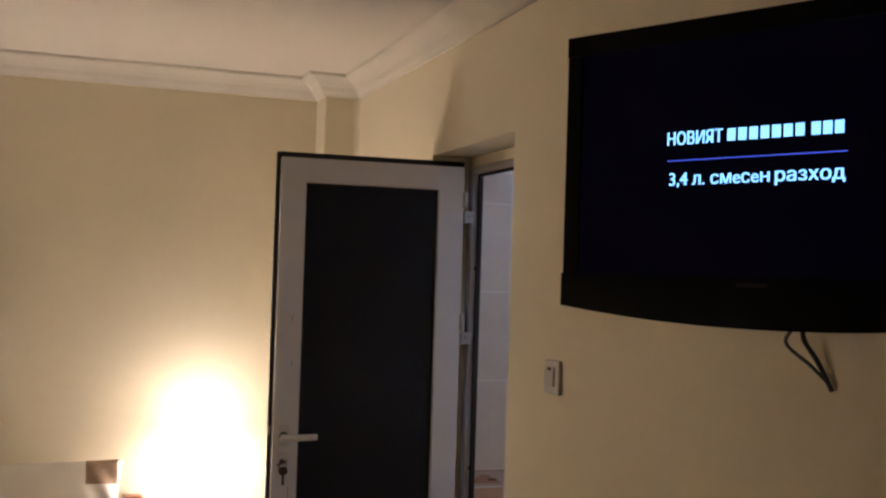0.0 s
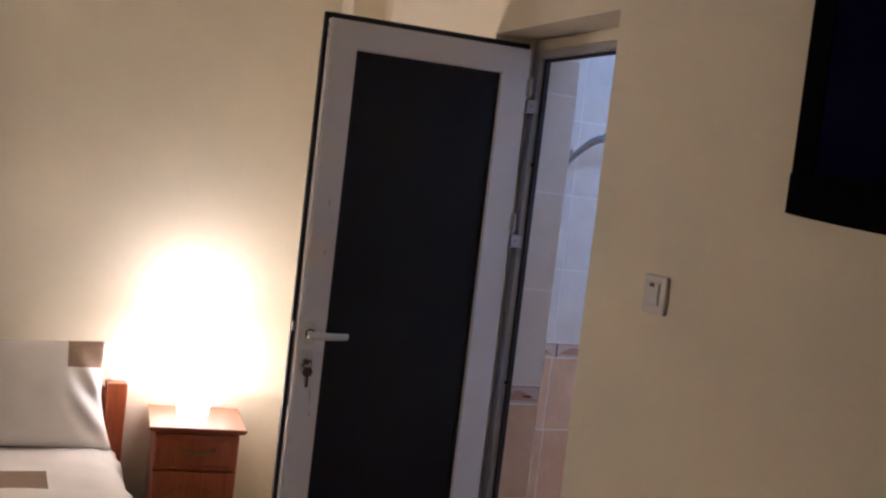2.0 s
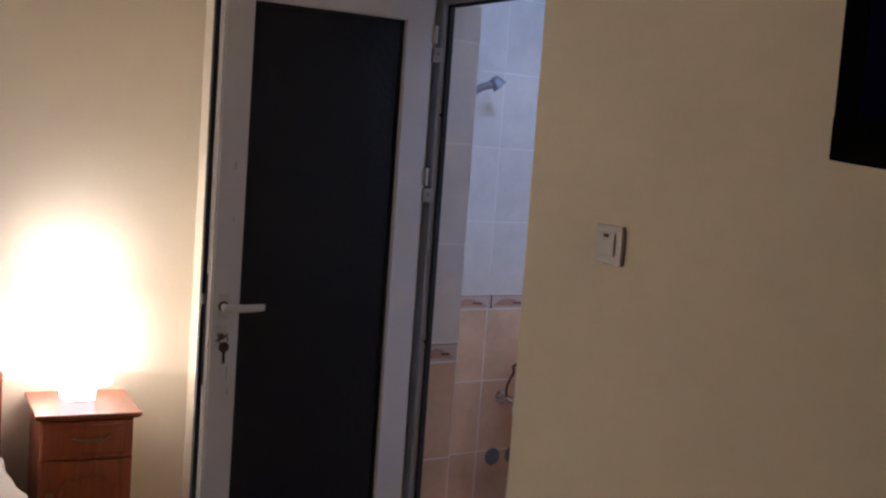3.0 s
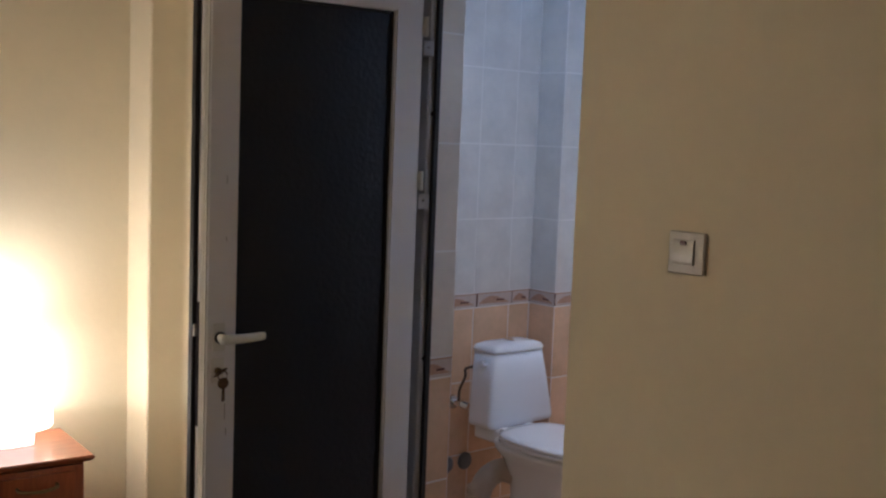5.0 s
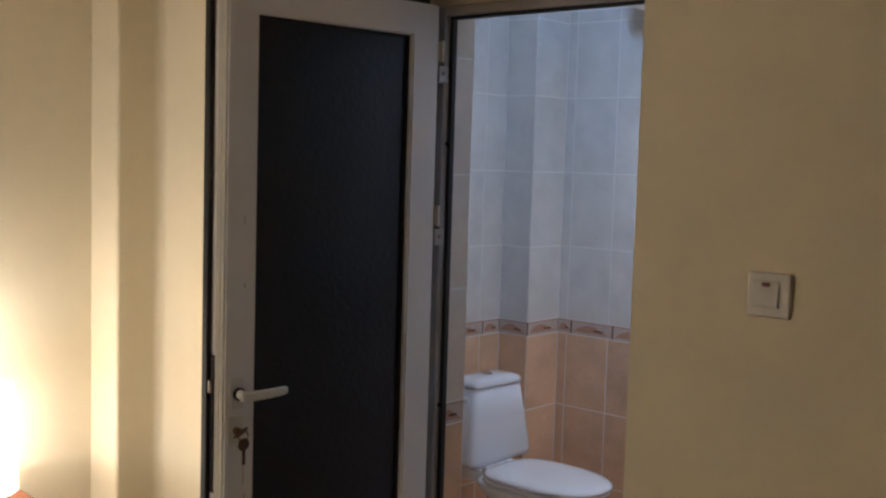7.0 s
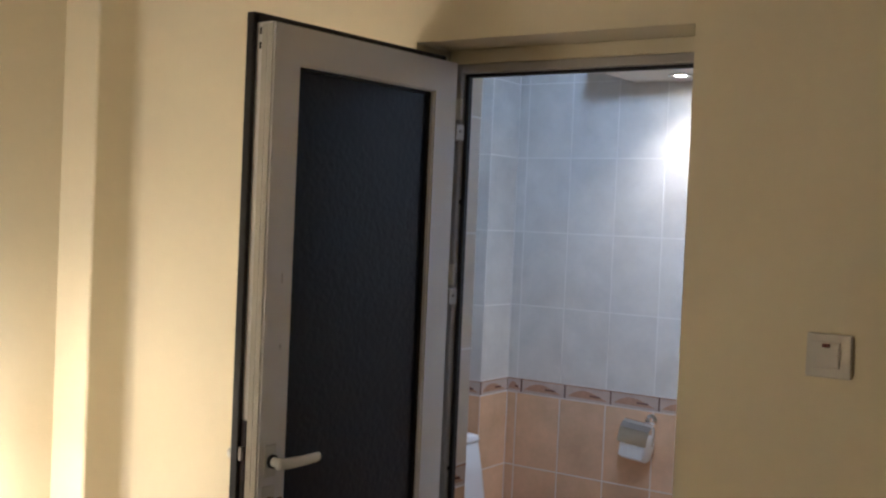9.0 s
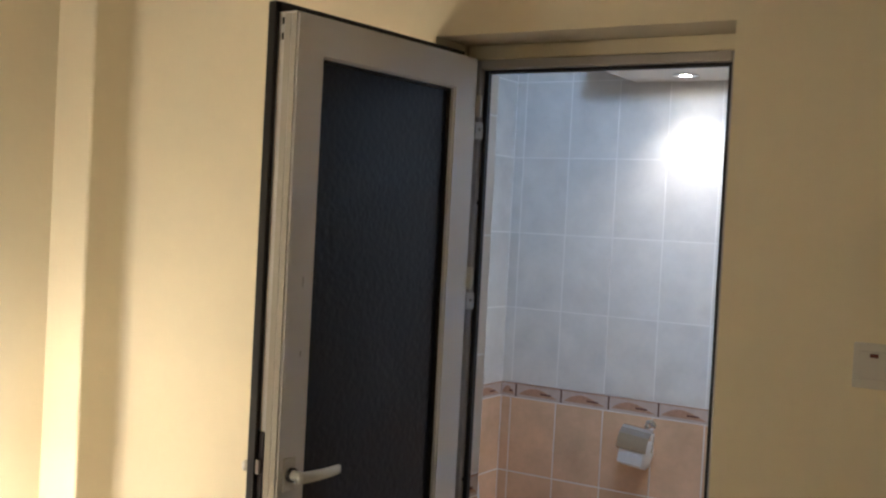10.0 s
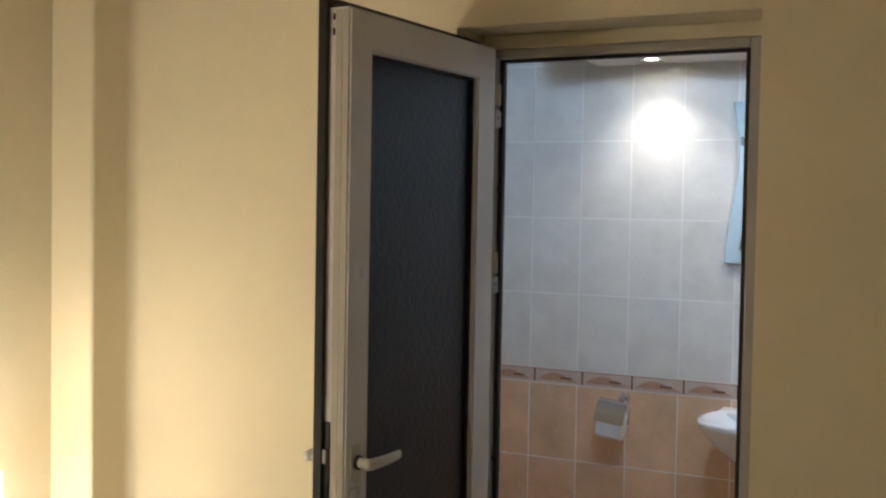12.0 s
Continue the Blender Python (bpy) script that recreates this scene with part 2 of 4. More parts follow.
GREYPLUG = material("grey_plastic_cover", (0.16, 0.16, 0.17), 0.4, vary=0.1, scale=40)
PIPE = material("grey_waste_pipe", (0.50, 0.42, 0.34), 0.5, vary=0.1, scale=14)
PAPER = material("toilet_paper", (0.82, 0.80, 0.77), 0.95, vary=0.03, scale=60, bump=0.2, bump_scale=220)
MIRROR = material("mirror_silver", (0.80, 0.90, 0.93), 0.03, metal=1.0)
BLUEGLASS = material("blue_green_glass_edge", (0.50, 0.62, 0.66), 0.12, vary=0.05, scale=10)
SHADE = glow("lit_paper_shade", WARM, BEDSIDE)
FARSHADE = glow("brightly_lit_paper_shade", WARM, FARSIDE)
TOPLIGHT = glow("added_top_glow", WARM, OPENTOP)
for m in (SHADE, FARSHADE, TOPLIGHT):      # thin cloth lets half of the bulb through
    m.node_tree.nodes["Principled BSDF"].inputs["Alpha"].default_value = 0.3
FOOT = glow("lit_frosted_foot", WARM, 2.6)
HOTBULB = glow("lit_lamp_bulb", WARM, 60.0)
SCREEN = glow("dark_lit_screen", (0.008, 0.006, 0.10), 0.010)
SCREEN.node_tree.nodes["Principled BSDF"].inputs["Base Color"].default_value = (0.004, 0.004, 0.006, 1)
SCREEN.node_tree.nodes["Principled BSDF"].inputs["Roughness"].default_value = 0.25
SCREEN.node_tree.nodes["Principled BSDF"].inputs["Specular IOR Level"].default_value = 0.06
LETTER = glow("lit_screen_letters", (0.27, 0.63, 1.0), 1.35)
LINE = glow("lit_screen_line", (0.10, 0.16, 1.0), 0.7)
PANEL = glow("lit_cool_panel", (0.45, 0.66, 1.0), COOL)
BULB = glow("lit_warm_bulb", (1.0, 0.90, 0.74), 90.0)
FRAMEP = material("pale_green_frame", (0.40, 0.43, 0.33), 0.35, vary=0.1, scale=20)
PICTURE = material("dark_brown_print", (0.07, 0.042, 0.018), 0.3, vary=0.6, scale=12)
MATBOARD = material("sage_mat_board", (0.30, 0.33, 0.24), 0.7, vary=0.08, scale=14)


def dark_glass():
    """Near-black cathedral glass with a hammered front."""
    m = bpy.data.materials.new("dark_hammered_glass")
    m.use_nodes = True
    nt = m.node_tree
    b = nt.nodes["Principled BSDF"]
    b.inputs["Base Color"].default_value = (0.008, 0.010, 0.020, 1)
    b.inputs["Specular IOR Level"].default_value = 0.38
    b.inputs["Roughness"].default_value = 0.30
    co = nt.nodes.new("ShaderNodeTexCoord")
    a, c = nt.nodes.new("ShaderNodeTexNoise"), nt.nodes.new("ShaderNodeTexVoronoi")
    a.inputs["Scale"].default_value, a.inputs["Detail"].default_value, a.inputs["Distortion"].default_value = 55, 2, 0.3
    c.feature = "SMOOTH_F1"
    c.inputs["Scale"].default_value = 75
    add = nt.nodes.new("ShaderNodeMath")
    add.operation = "MULTIPLY_ADD"
    add.inputs[1].default_value = 0.7
    nt.links.new(co.outputs["Object"], a.inputs["Vector"])
    nt.links.new(co.outputs["Object"], c.inputs["Vector"])
    nt.links.new(c.outputs["Distance"], add.inputs[0])
    nt.links.new(a.outputs["Fac"], add.inputs[2])
    bp = nt.nodes.new("ShaderNodeBump")
    bp.inputs["Strength"].default_value, bp.inputs["Distance"].default_value = 0.27, 0.004
    nt.links.new(add.outputs[0], bp.inputs["Height"])
    nt.links.new(bp.outputs[0], b.inputs["Normal"])
    return m


PANE = dark_glass()

# ---- bedroom shell ----
X0, X1, Y0, Y1, TOP = -2.05, 1.14, -0.55, 4.95, 2.43     # bedroom inside
XB, XE = 1.44, 2.95                                    # bathroom inside, along x
YB, YS = 4.70, 2.45                                    # bathroom inside, along y
DL, DR, DH = 3.785, 3.068, 2.0                         # door opening


def structure(name, bm, mat, label, category):
    return tagged(part(name, bm, mat), label, category, kind="structure")


structure("floor", box((X0 - 0.2, Y0 - 0.2, -0.1), (XB, Y1 + 0.2, 0)), FLOOR, "brown wood laminate floor of the bedroom", "floor")
structure("ceiling", box((X0 - 0.2, Y0 - 0.2, TOP), (XB, Y1 + 0.2, TOP + 0.1)), WHITE_CEIL, "off-white painted bedroom ceiling", "ceiling")
structure("wall_north", box((X0 - 0.2, Y1, 0), (X1, Y1 + 0.2, TOP)), CREAM, "cream painted plaster wall behind the bed", "wall")
# west and south walls stay out of view, set close for more bounced light
structure("wall_west", box((X0 - 0.2, Y0, 0), (X0, Y1, TOP)), CREAM, "cream painted plaster wall", "wall")
structure("wall_south", box((X0 - 0.2, Y0 - 0.2, 0), (X1, Y0, TOP)), CREAM, "cream painted plaster wall", "wall")
bm = box((X1, Y0 - 0.2, 0), (XB, DR, TOP))
box((X1, DR, DH), (XB, DL, TOP), bm=bm)
box((X1, DL, 0), (XB, Y1 + 0.2, TOP), bm=bm)
structure("wall_east", bm, CREAM, "cream painted plaster wall with the bathroom doorway", "wall")
turn = [math.pi / 2 * k / 6 for k in range(7)]
foot = [(X1, Y1), (0.985, Y1)] + [(0.985 + 0.010 * (1 - math.cos(a)), 4.80 + 0.010 * (1 - math.sin(a))) for a in turn]
foot += [(X1 - 0.030 * (1 - math.sin(a)), 4.80 - 0.030 * (1 - math.cos(a))) for a in turn]      # trowelled hollow against the wall
structure("pillar", loft([[(x, y, z) for x, y in foot] for z in (0, TOP)]), CREAM, "cream painted pillar in the corner of the bedroom", "pillar")
plan = [(X0, Y0), (X1, Y0), (X1, 4.80), (0.985, 4.80), (0.985, Y1), (X0, Y1)]
prof = [(0, 2.342), (0.006, 2.342), (0.010, 2.350), (0.020, 2.362), (0.030, 2.380), (0.046, 2.396), (0.064, 2.406), (0.078, 2.412), (0.086, 2.418), (0.088, TOP - 0.001), (0, TOP - 0.001)]
structure("trim", moulding(plan, prof), PLASTER, "white moulded plaster cornice under the ceiling", "cornice")

# ---- bathroom shell ----
SOFFIT, HIGH, SOFFIT_Y = 2.143, 2.40, 4.025
wet_floor = structure("bathroom_floor", box((XB, YS - 0.1, -0.1), (XE + 0.12, YB + 0.12, -0.0025)), GROUT, "sand-coloured tiled bathroom floor", "floor")
structure("bathroom_ceiling", box((XB, YS - 0.1, HIGH), (XE + 0.12, YB + 0.12, HIGH + 0.1)), WHITE_CEIL, "white bathroom ceiling", "ceiling")
structure("dropped_ceiling", box((2.57, YS, SOFFIT), (XE, SOFFIT_Y, HIGH - 0.002)), WHITE_CEIL, "white dropped ceiling box with a recessed spot", "ceiling")
structure("bathroom_wall_south", box((XB, YS - 0.1, 0), (XE + 0.12, YS, HIGH)), GROUT, "plain pale bathroom wall", "wall")
back_wall = structure("bathroom_wall_east", box((XE + 0.0007, YS - 0.1, 0), (XE + 0.12, YB + 0.12, HIGH)), GROUT, "tiled bathroom wall, pale above and sand below a border", "wall")
left_wall = structure("bathroom_wall_north", box((XB, YB + 0.0007, 0), (XE + 0.0007, YB + 0.12, HIGH)), GROUT, "tiled bathroom wall behind the toilet", "wall")
chase = structure("pipe_chase", box((2.7357, 4.5507, 0), (XE + 0.0007, YB + 0.0007, HIGH)), GROUT, "tiled pipe column in the corner of the bathroom", "pillar")

# ---- door frame ----
FX0, FX1 = 1.272, 1.305
reveal = structure("door_reveal", box((FX1 + 0.001, DL - 0.006, 0), (XB, DL - 0.0005, DH - 0.0425)), GROUT, "tiled inner reveal of the bathroom doorway", "door reveal")
structure("door_plaster", box((FX0 + 0.004, DR, DH - 0.036), (FX1 + 0.02, DL - 0.008, DH - 0.001), 0.002, 1), CREAM, "cream plaster strip over the door frame", "wall")
frame_set = thing("door_frame", "grey door frame with black rubber seals", "door frame", kind="structure")
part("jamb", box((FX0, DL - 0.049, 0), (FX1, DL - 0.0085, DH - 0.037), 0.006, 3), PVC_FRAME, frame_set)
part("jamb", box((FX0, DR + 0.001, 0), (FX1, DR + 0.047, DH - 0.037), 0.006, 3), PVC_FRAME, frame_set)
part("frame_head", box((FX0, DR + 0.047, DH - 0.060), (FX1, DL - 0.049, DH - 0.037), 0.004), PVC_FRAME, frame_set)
for lo, hi in (((FX1 - 0.014, DL - 0.0610, 0), (FX1 + 0.002, DL - 0.0491, DH - 0.060)), ((FX1 - 0.014, DR + 0.0471, 0), (FX1 + 0.002, DR + 0.0590, DH - 0.060)),
               ((FX1 - 0.014, DR + 0.0590, DH - 0.0680), (FX1 + 0.002, DL - 0.0610, DH - 0.0601))):
    part("seal", box(lo, hi, 0.0012, 1), GASKET, frame_set, "black rubber seal")
for z in (0.93, 1.615):
    part("screw_cap", lathe([(0.0, 0.0), (0.006, 0.0), (0.006, 0.004), (0.0, 0.004)], 12, centre=(FX0 + 0.018, DL - 0.0525, z), axis="Y"), GASKET, frame_set, "dark screw hole")

# ---- door leaf, open into the bedroom: x runs from the hinge (0) to the free edge (-w) ----
W, T, ZT, STILE, FREE = 0.622, 0.052, 1.960, 0.090, 0.081
leaf = thing("door_1", "open white plastic door with a dark hammered glass pane", "door", pose(1.236, 3.722, 0, 0, 0, -3.9), "structure")


def mitred(pts, y0, y1, bevel=0.004):
    """One welded frame piece: four corners in x and z, front at y0."""
    out = loft([[(x, y, z) for x, z in pts] for y in (y0, y1)])
    es = [e for e in out.edges if all(abs(v.co.y - y0) < 1e-6 for v in e.verts) and (abs(e.verts[0].co.x - e.verts[1].co.x) < 1e-4 or abs(e.verts[0].co.z - e.verts[1].co.z) < 1e-4)]
    bmesh.ops.bevel(out, geom=es, offset=bevel, segments=2, affect="EDGES")
    return out


ZI, ZL, ZO = ZT - 0.082, 0.13, 0.012
part("stile", mitred([(-W, ZO), (-W + FREE, ZL), (-W + FREE, ZI), (-W, ZT)], 0, T), PVC, leaf)
part("stile", mitred([(0, ZO), (-STILE, ZL), (-STILE, ZI), (0, ZT)], 0, T), PVC, leaf)
part("rail", mitred([(-W, ZT), (-W + FREE, ZI), (-STILE, ZI), (0, ZT)], 0, T), PVC, leaf)
part("rail", mitred([(-W, ZO), (-W + FREE, ZL), (-STILE, ZL), (0, ZO)], 0, T), PVC, leaf)
part("pane", box((-W + FREE - 0.005, 0.020, 0.125), (-STILE + 0.005, 0.032, ZI + 0.004)), PANE, leaf, "near-black hammered glass")
gl = -W + FREE
for lo, hi in (((gl, 0.012, 0.13), (gl + 0.006, 0.020, ZI)), ((-STILE - 0.006, 0.012, 0.13), (-STILE, 0.020, ZI)),
               ((gl + 0.006, 0.012, ZI - 0.007), (-STILE - 0.006, 0.020, ZI))):
    part("glazing_seal", box(lo, hi, 0.001, 1), GASKET, leaf, "black rubber seal")
# overlapping lip with its seal on the far face
LIP, TOPLIP = 0.014, 0.023
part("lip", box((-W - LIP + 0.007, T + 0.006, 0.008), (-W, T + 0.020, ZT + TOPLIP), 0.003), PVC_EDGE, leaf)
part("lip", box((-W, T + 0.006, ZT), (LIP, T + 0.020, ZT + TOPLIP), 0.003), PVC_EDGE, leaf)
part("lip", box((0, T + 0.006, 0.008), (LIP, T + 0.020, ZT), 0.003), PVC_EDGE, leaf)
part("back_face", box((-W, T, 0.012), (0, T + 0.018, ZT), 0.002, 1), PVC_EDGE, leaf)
part("lip_seal", box((-W - LIP + 0.0075, T - 0.002, 0.010), (-W - 0.0005, T + 0.0059, ZT + TOPLIP - 0.001), 0.002, 1), GASKET, leaf, "black rubber seal")
part("lip_seal", box((-W - LIP + 0.001, T - 0.003, 0.009), (-W - LIP + 0.0069, T + 0.019, ZT + TOPLIP - 0.002), 0.002, 1), GASKET, leaf, "black rubber seal")
part("lip_seal", box((-W, T - 0.002, ZT + 0.0005), (LIP - 0.001, T + 0.0059, ZT + TOPLIP - 0.001), 0.002, 1), GASKET, leaf, "black rubber seal")
part("lip_seal", box((0.0005, T - 0.002, 0.010), (LIP - 0.001, T + 0.0059, ZT), 0.002, 1), GASKET, leaf, "black rubber seal")
# darker strips with a groove between them, and lock rail on the free edge
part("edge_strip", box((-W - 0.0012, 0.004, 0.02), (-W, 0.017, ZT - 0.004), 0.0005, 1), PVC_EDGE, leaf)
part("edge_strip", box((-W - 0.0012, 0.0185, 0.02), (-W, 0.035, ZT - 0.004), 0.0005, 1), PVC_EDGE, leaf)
lock = part("lock_plate", box((-W - 0.003, 0.036, 0.82), (-W, 0.051, 1.13), 0.001, 1), LOCKMETAL, leaf, "dark worn lock face plate")
part("latch_bolt", box((-W - 0.012, 0.039, 1.045), (-W - 0.003, 0.049, 1.075), 0.003), STEEL, lock)
part("latch_slot", box((-W - 0.0042, 0.038, 0.94), (-W - 0.003, 0.049, 1.005), 0.0005, 1), GASKET, lock)
for z in (1.935, 1.905):
    part("vent_slot", box((-W - 0.0010, 0.0370, z), (-W, 0.0430, z + 0.014), 0.0004, 1), GASKET, leaf, "dark slot")
# scuffs where the key has scratched the stile
for x, z, h in ((-W + 0.052, 0.84, 0.04), (-W + 0.048, 1.42, 0.02), (-W + 0.056, 0.80, 0.018), (-W + 0.050, 1.28, 0.012)):
    part("scuff", box((x, -0.0006, z), (x + 0.0016, 0.0, z + h), 0.0002, 1), STEEL, leaf, "grey scratch")


def lever(y, sign, parent):
    hx, hz = -W + 0.033, 1.047
    h = part("door_handle", box((hx - 0.016, min(y, y + sign * 0.004), hz - 0.034), (hx + 0.016, max(y, y + sign * 0.004), hz + 0.034), 0.0018), HANDLE, parent, "white lever handle")
    yy = y + sign * 0.040
    part("neck", tube([(hx, y + sign * 0.006, hz), (hx, y + sign * 0.025, hz), (hx, yy, hz)], 0.0105, 14), HANDLE, h)
    part("collar", tube([(hx, y + sign * 0.007, hz), (hx, y + sign * 0.014, hz)], 0.0145, 18), GASKET, h)
    rings = []
    for k in range(13):
        s = k / 12
        x = hx - 0.014 + 0.119 * s
        z = hz + 0.002 * s - 0.0012 * math.sin(math.pi * s)
        a, b = 0.0085 - 0.002 * s, 0.0122 - 0.0018 * s
        if k in (0, 12):
            a, b = a * 0.86, b * 0.88
        rings.append([(x, yy + sign * 0.004 * math.sin(2.6 * s) + a * math.cos(t), z + b * math.sin(t)) for t in [2 * math.pi * i / 14 for i in range(14)]])
    part("lever", loft(rings), HANDLE, h, smooth=True)
    return h


lever(0.0, -1, leaf)
lever(T + 0.018, 1, leaf)
part("lock_cover", box((-W + 0.014, -0.003, 0.935), (-W + 0.048, 0.0, 0.995), 0.0014), HANDLE, leaf, "white lock cover")
part("lock_cylinder", lathe([(0.0, 0), (0.0085, 0), (0.0085, -0.012), (0.0, -0.012)], 18, centre=(-W + 0.029, -0.006, 0.965), axis="Y"), BRASS, leaf, "brass lock cylinder")
for z in (1.822, 1.407):
    h = part("hinge", box((-0.004, -0.004, z), (0.007, 0.028, z + 0.048), 0.002), PVC_EDGE, leaf, "grey-toned door hinge")
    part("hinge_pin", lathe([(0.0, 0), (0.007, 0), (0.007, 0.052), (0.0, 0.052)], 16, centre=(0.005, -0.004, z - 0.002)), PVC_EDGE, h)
    g = part("hinge", box((1.240, DL - 0.062, z - 0.053), (FX0 + 0.004, DL - 0.030, z - 0.012), 0.003), PVC_FRAME, frame_set, "grey-toned door hinge")
    part("hinge_screw", lathe([(0.0, 0), (0.004, 0), (0.004, -0.0025), (0.0, -0.0025)], 10, centre=(1.256, DL - 0.0622, z - 0.03), axis="Y"), STEEL, g)

# ---- keys in the lock ----
keys = thing("key", "dark brass key in the door lock with a second key hanging", "key", leaf.matrix_basis @ pose(-W + 0.027, -0.010, 0.965) @ Matrix.Diagonal((1.42, 0.72, 1.36, 1)))
part("shank", tube([(0, 0.004, 0), (0, -0.014, 0)], 0.0028, 8), KEYMETAL, keys)
part("bow", loft([[(0.0115 * math.sin(a) + z, -0.025 + 0.013 * math.cos(a), z + 0.006 * math.sin(a)) for a in [2 * math.pi * k / 18 for k in range(18)]] for z in (-0.0014, 0.0014)]), KEYMETAL, keys)
part("ring", tube([(0.002 + 0.0085 * math.cos(a), -0.033, -0.005 + 0.0085 * math.sin(a)) for a in [k * 0.6 for k in range(11)]], 0.0012, 6), KEYMETAL, keys)
part("spare_key_bow", lathe([(0.0, 0), (0.0095, 0), (0.0105, 0.0012), (0.0095, 0.0026), (0.0, 0.0026)], 18, centre=(0.003, -0.034, -0.019), axis="Y"), KEYMETAL, keys)
part("spare_key_blade", box((0.0005, -0.034, -0.052), (0.0062, -0.0318, -0.028), 0.0008, 1), KEYMETAL, keys)

# ---- light switch ----
sw = thing("light_switch", "cream plastic light switch with a red indicator on the wall", "light switch", pose(X1, 2.761, 1.336))
part("plate", box((-0.010, -0.043, -0.043), (0, 0.043, 0.043), 0.004, 3), SWITCH_PLATE, sw)
part("groove", box((-0.0104, -0.0215, -0.0245), (-0.0100, 0.0315, 0.0275), 0.0001, 1), PVC_FRAME, sw, "dark groove round the rocker")
curve = [(-0.0115 - 0.0032 * math.sin(math.pi * k / 12) ** 0.7 - 0.0016 * (1 - k / 12), -0.0235 + 0.05 * k / 12) for k in range(13)]
part("rocker", loft([[(-0.0102, y, -0.0235)] + [(x, y, z) for x, z in curve] + [(-0.0102, y, 0.0265)] for y in (-0.0205, 0.0305)]), SWITCH, sw)
part("indicator", box((-0.0162, -0.0030, 0.0165), (-0.0130, 0.0120, 0.0240), 0.0008, 1), DARKRED, sw, "dark red indicator window")

# ---- television on a swivel arm ----
tv = thing("television", "black flat television on a wall arm showing white text", "television", pose(0.7472, 1.9095, 0, 0, 0, 27.0 - 90))
TW, TB, TT = 0.70, 1.540, 1.992     # local x along the screen, +y behind it


def bow(x):
    return 0.022 * (1 - ((x - TW / 2) / (TW / 2)) ** 2)


def slab(x0, x1, y0, y1, zt, low):
    xs = [x0 + (x1 - x0) * k / 24 for k in range(25)]
    ring = [(x, zt) for x in xs] + [(x, low(x)) for x in reversed(xs)]
    out = loft([[(x, y, z) for x, z in ring] for y in (y0, y1)])
    return out


part("cabinet", slab(0, TW, 0.0, 0.045, TT, lambda x: TB - bow(x)), TVBLACK, tv)
part("bezel_top", slab(0.001, TW - 0.001, -0.008, 0.0, TT - 0.001, lambda x: TT - 0.034), TVBLACK, tv)
part("bezel_side", box((0.001, -0.008, TB + 0.055), (0.032, 0, TT - 0.034), 0.002, 1), TVBLACK, tv)
part("bezel_side", box((TW - 0.032, -0.008, TB + 0.055), (TW - 0.001, 0, TT - 0.034), 0.002, 1), TVBLACK, tv)
part("bezel_bottom", slab(0.001, TW - 0.001, -0.010, 0.0, TB + 0.055, lambda x: TB + 0.001 - bow(x)), TVBLACK, tv)
part("back_shell", box((0.10, 0.045, TB + 0.05), (TW - 0.10, 0.075, TT - 0.06), 0.012), TVBLACK, tv)
part("badge", box((TW / 2 - 0.025, -0.0108, TB + 0.040), (TW / 2 + 0.025, -0.010, TB + 0.046), 0.0004, 1), CABLE, tv, "small dark badge")
part("screen", box((0.032, -0.003, TB + 0.055), (TW - 0.032, -0.0005, TT - 0.034)), SCREEN, tv, "dark blue-black lit screen")


def lettering(text, x0, x1, z, size):
    """Raised glowing letters that run from x0 to x1."""
    cu = bpy.data.curves.new("text", "FONT")
    cu.body, cu.size, cu.extrude, cu.resolution_u = text, 1.0, 0.01, 5
    tmp = new("text", cu)
    me = bpy.data.meshes.new_from_object(tmp.evaluated_get(bpy.context.evaluated_depsgraph_get()))
    bpy.data.objects.remove(tmp)
    lo, hi = min(v.co.x for v in me.vertices), max(v.co.x for v in me.vertices)
    k = (x1 - x0) / (hi - lo)
    me.transform(pose(x0 - lo * k, -0.0040, z, 90) @ Matrix.Diagonal((k, size, 0.04, 1)))
    bold = bmesh.new()
    bold.from_mesh(me)
    twin = bmesh.ops.duplicate(bold, geom=bold.verts[:] + bold.edges[:] + bold.faces[:])["geom"]
    bmesh.ops.translate(bold, verts=[v for v in twin if isinstance(v, bmesh.types.BMVert)], vec=(0.0010, -0.0003, 0.0))
    bold.to_mesh(me)
    bold.free()
    me.materials.clear()
    me.materials.append(LETTER)
    ob = new("lettering", me)
    ob.parent = tv
    return tagged(ob, "glowing pale blue lettering")


lettering("НОВИЯТ", 0.1975, 0.2925, 1.798, 0.0280)
lettering("3,4 л. смeсe", 0.202, 0.3525, 1.735, 0.0280)
bm = box((0.3560, -0.0047, 1.735), (0.3590, -0.0036, 1.7498))
box((0.3675, -0.0047, 1.735), (0.3705, -0.0036, 1.7498), bm=bm)
box((0.3590, -0.0047, 1.7415), (0.3675, -0.0036, 1.7440), bm=bm)
part("lettering", bm, LETTER, tv, "glowing pale blue lettering")
lettering("разход", 0.3790, 0.4825, 1.735, 0.0280)
for x, n, step in ((0.301, 7, 0.0180), (0.433, 3, 0.0170)):
    for k in range(n):
        part("lettering", box((x + step * k, -0.0046, 1.799), (x + step * k + 0.0135, -0.0036, 1.8175), 0.0005, 1), LETTER, tv, "glowing pale block")
part("line", box((0.198, -0.0044, 1.7728), (0.486, -0.0036, 1.7742), 0.0003, 1), LINE, tv, "glowing blue line")
part("arm", box((0.36, 0.075, 1.74), (0.40, 0.17, 1.78), 0.004), TVBLACK, tv)
part("arm_plate", box((0.30, 0.075, 1.68), (0.46, 0.083, 1.84), 0.003), TVBLACK, tv)

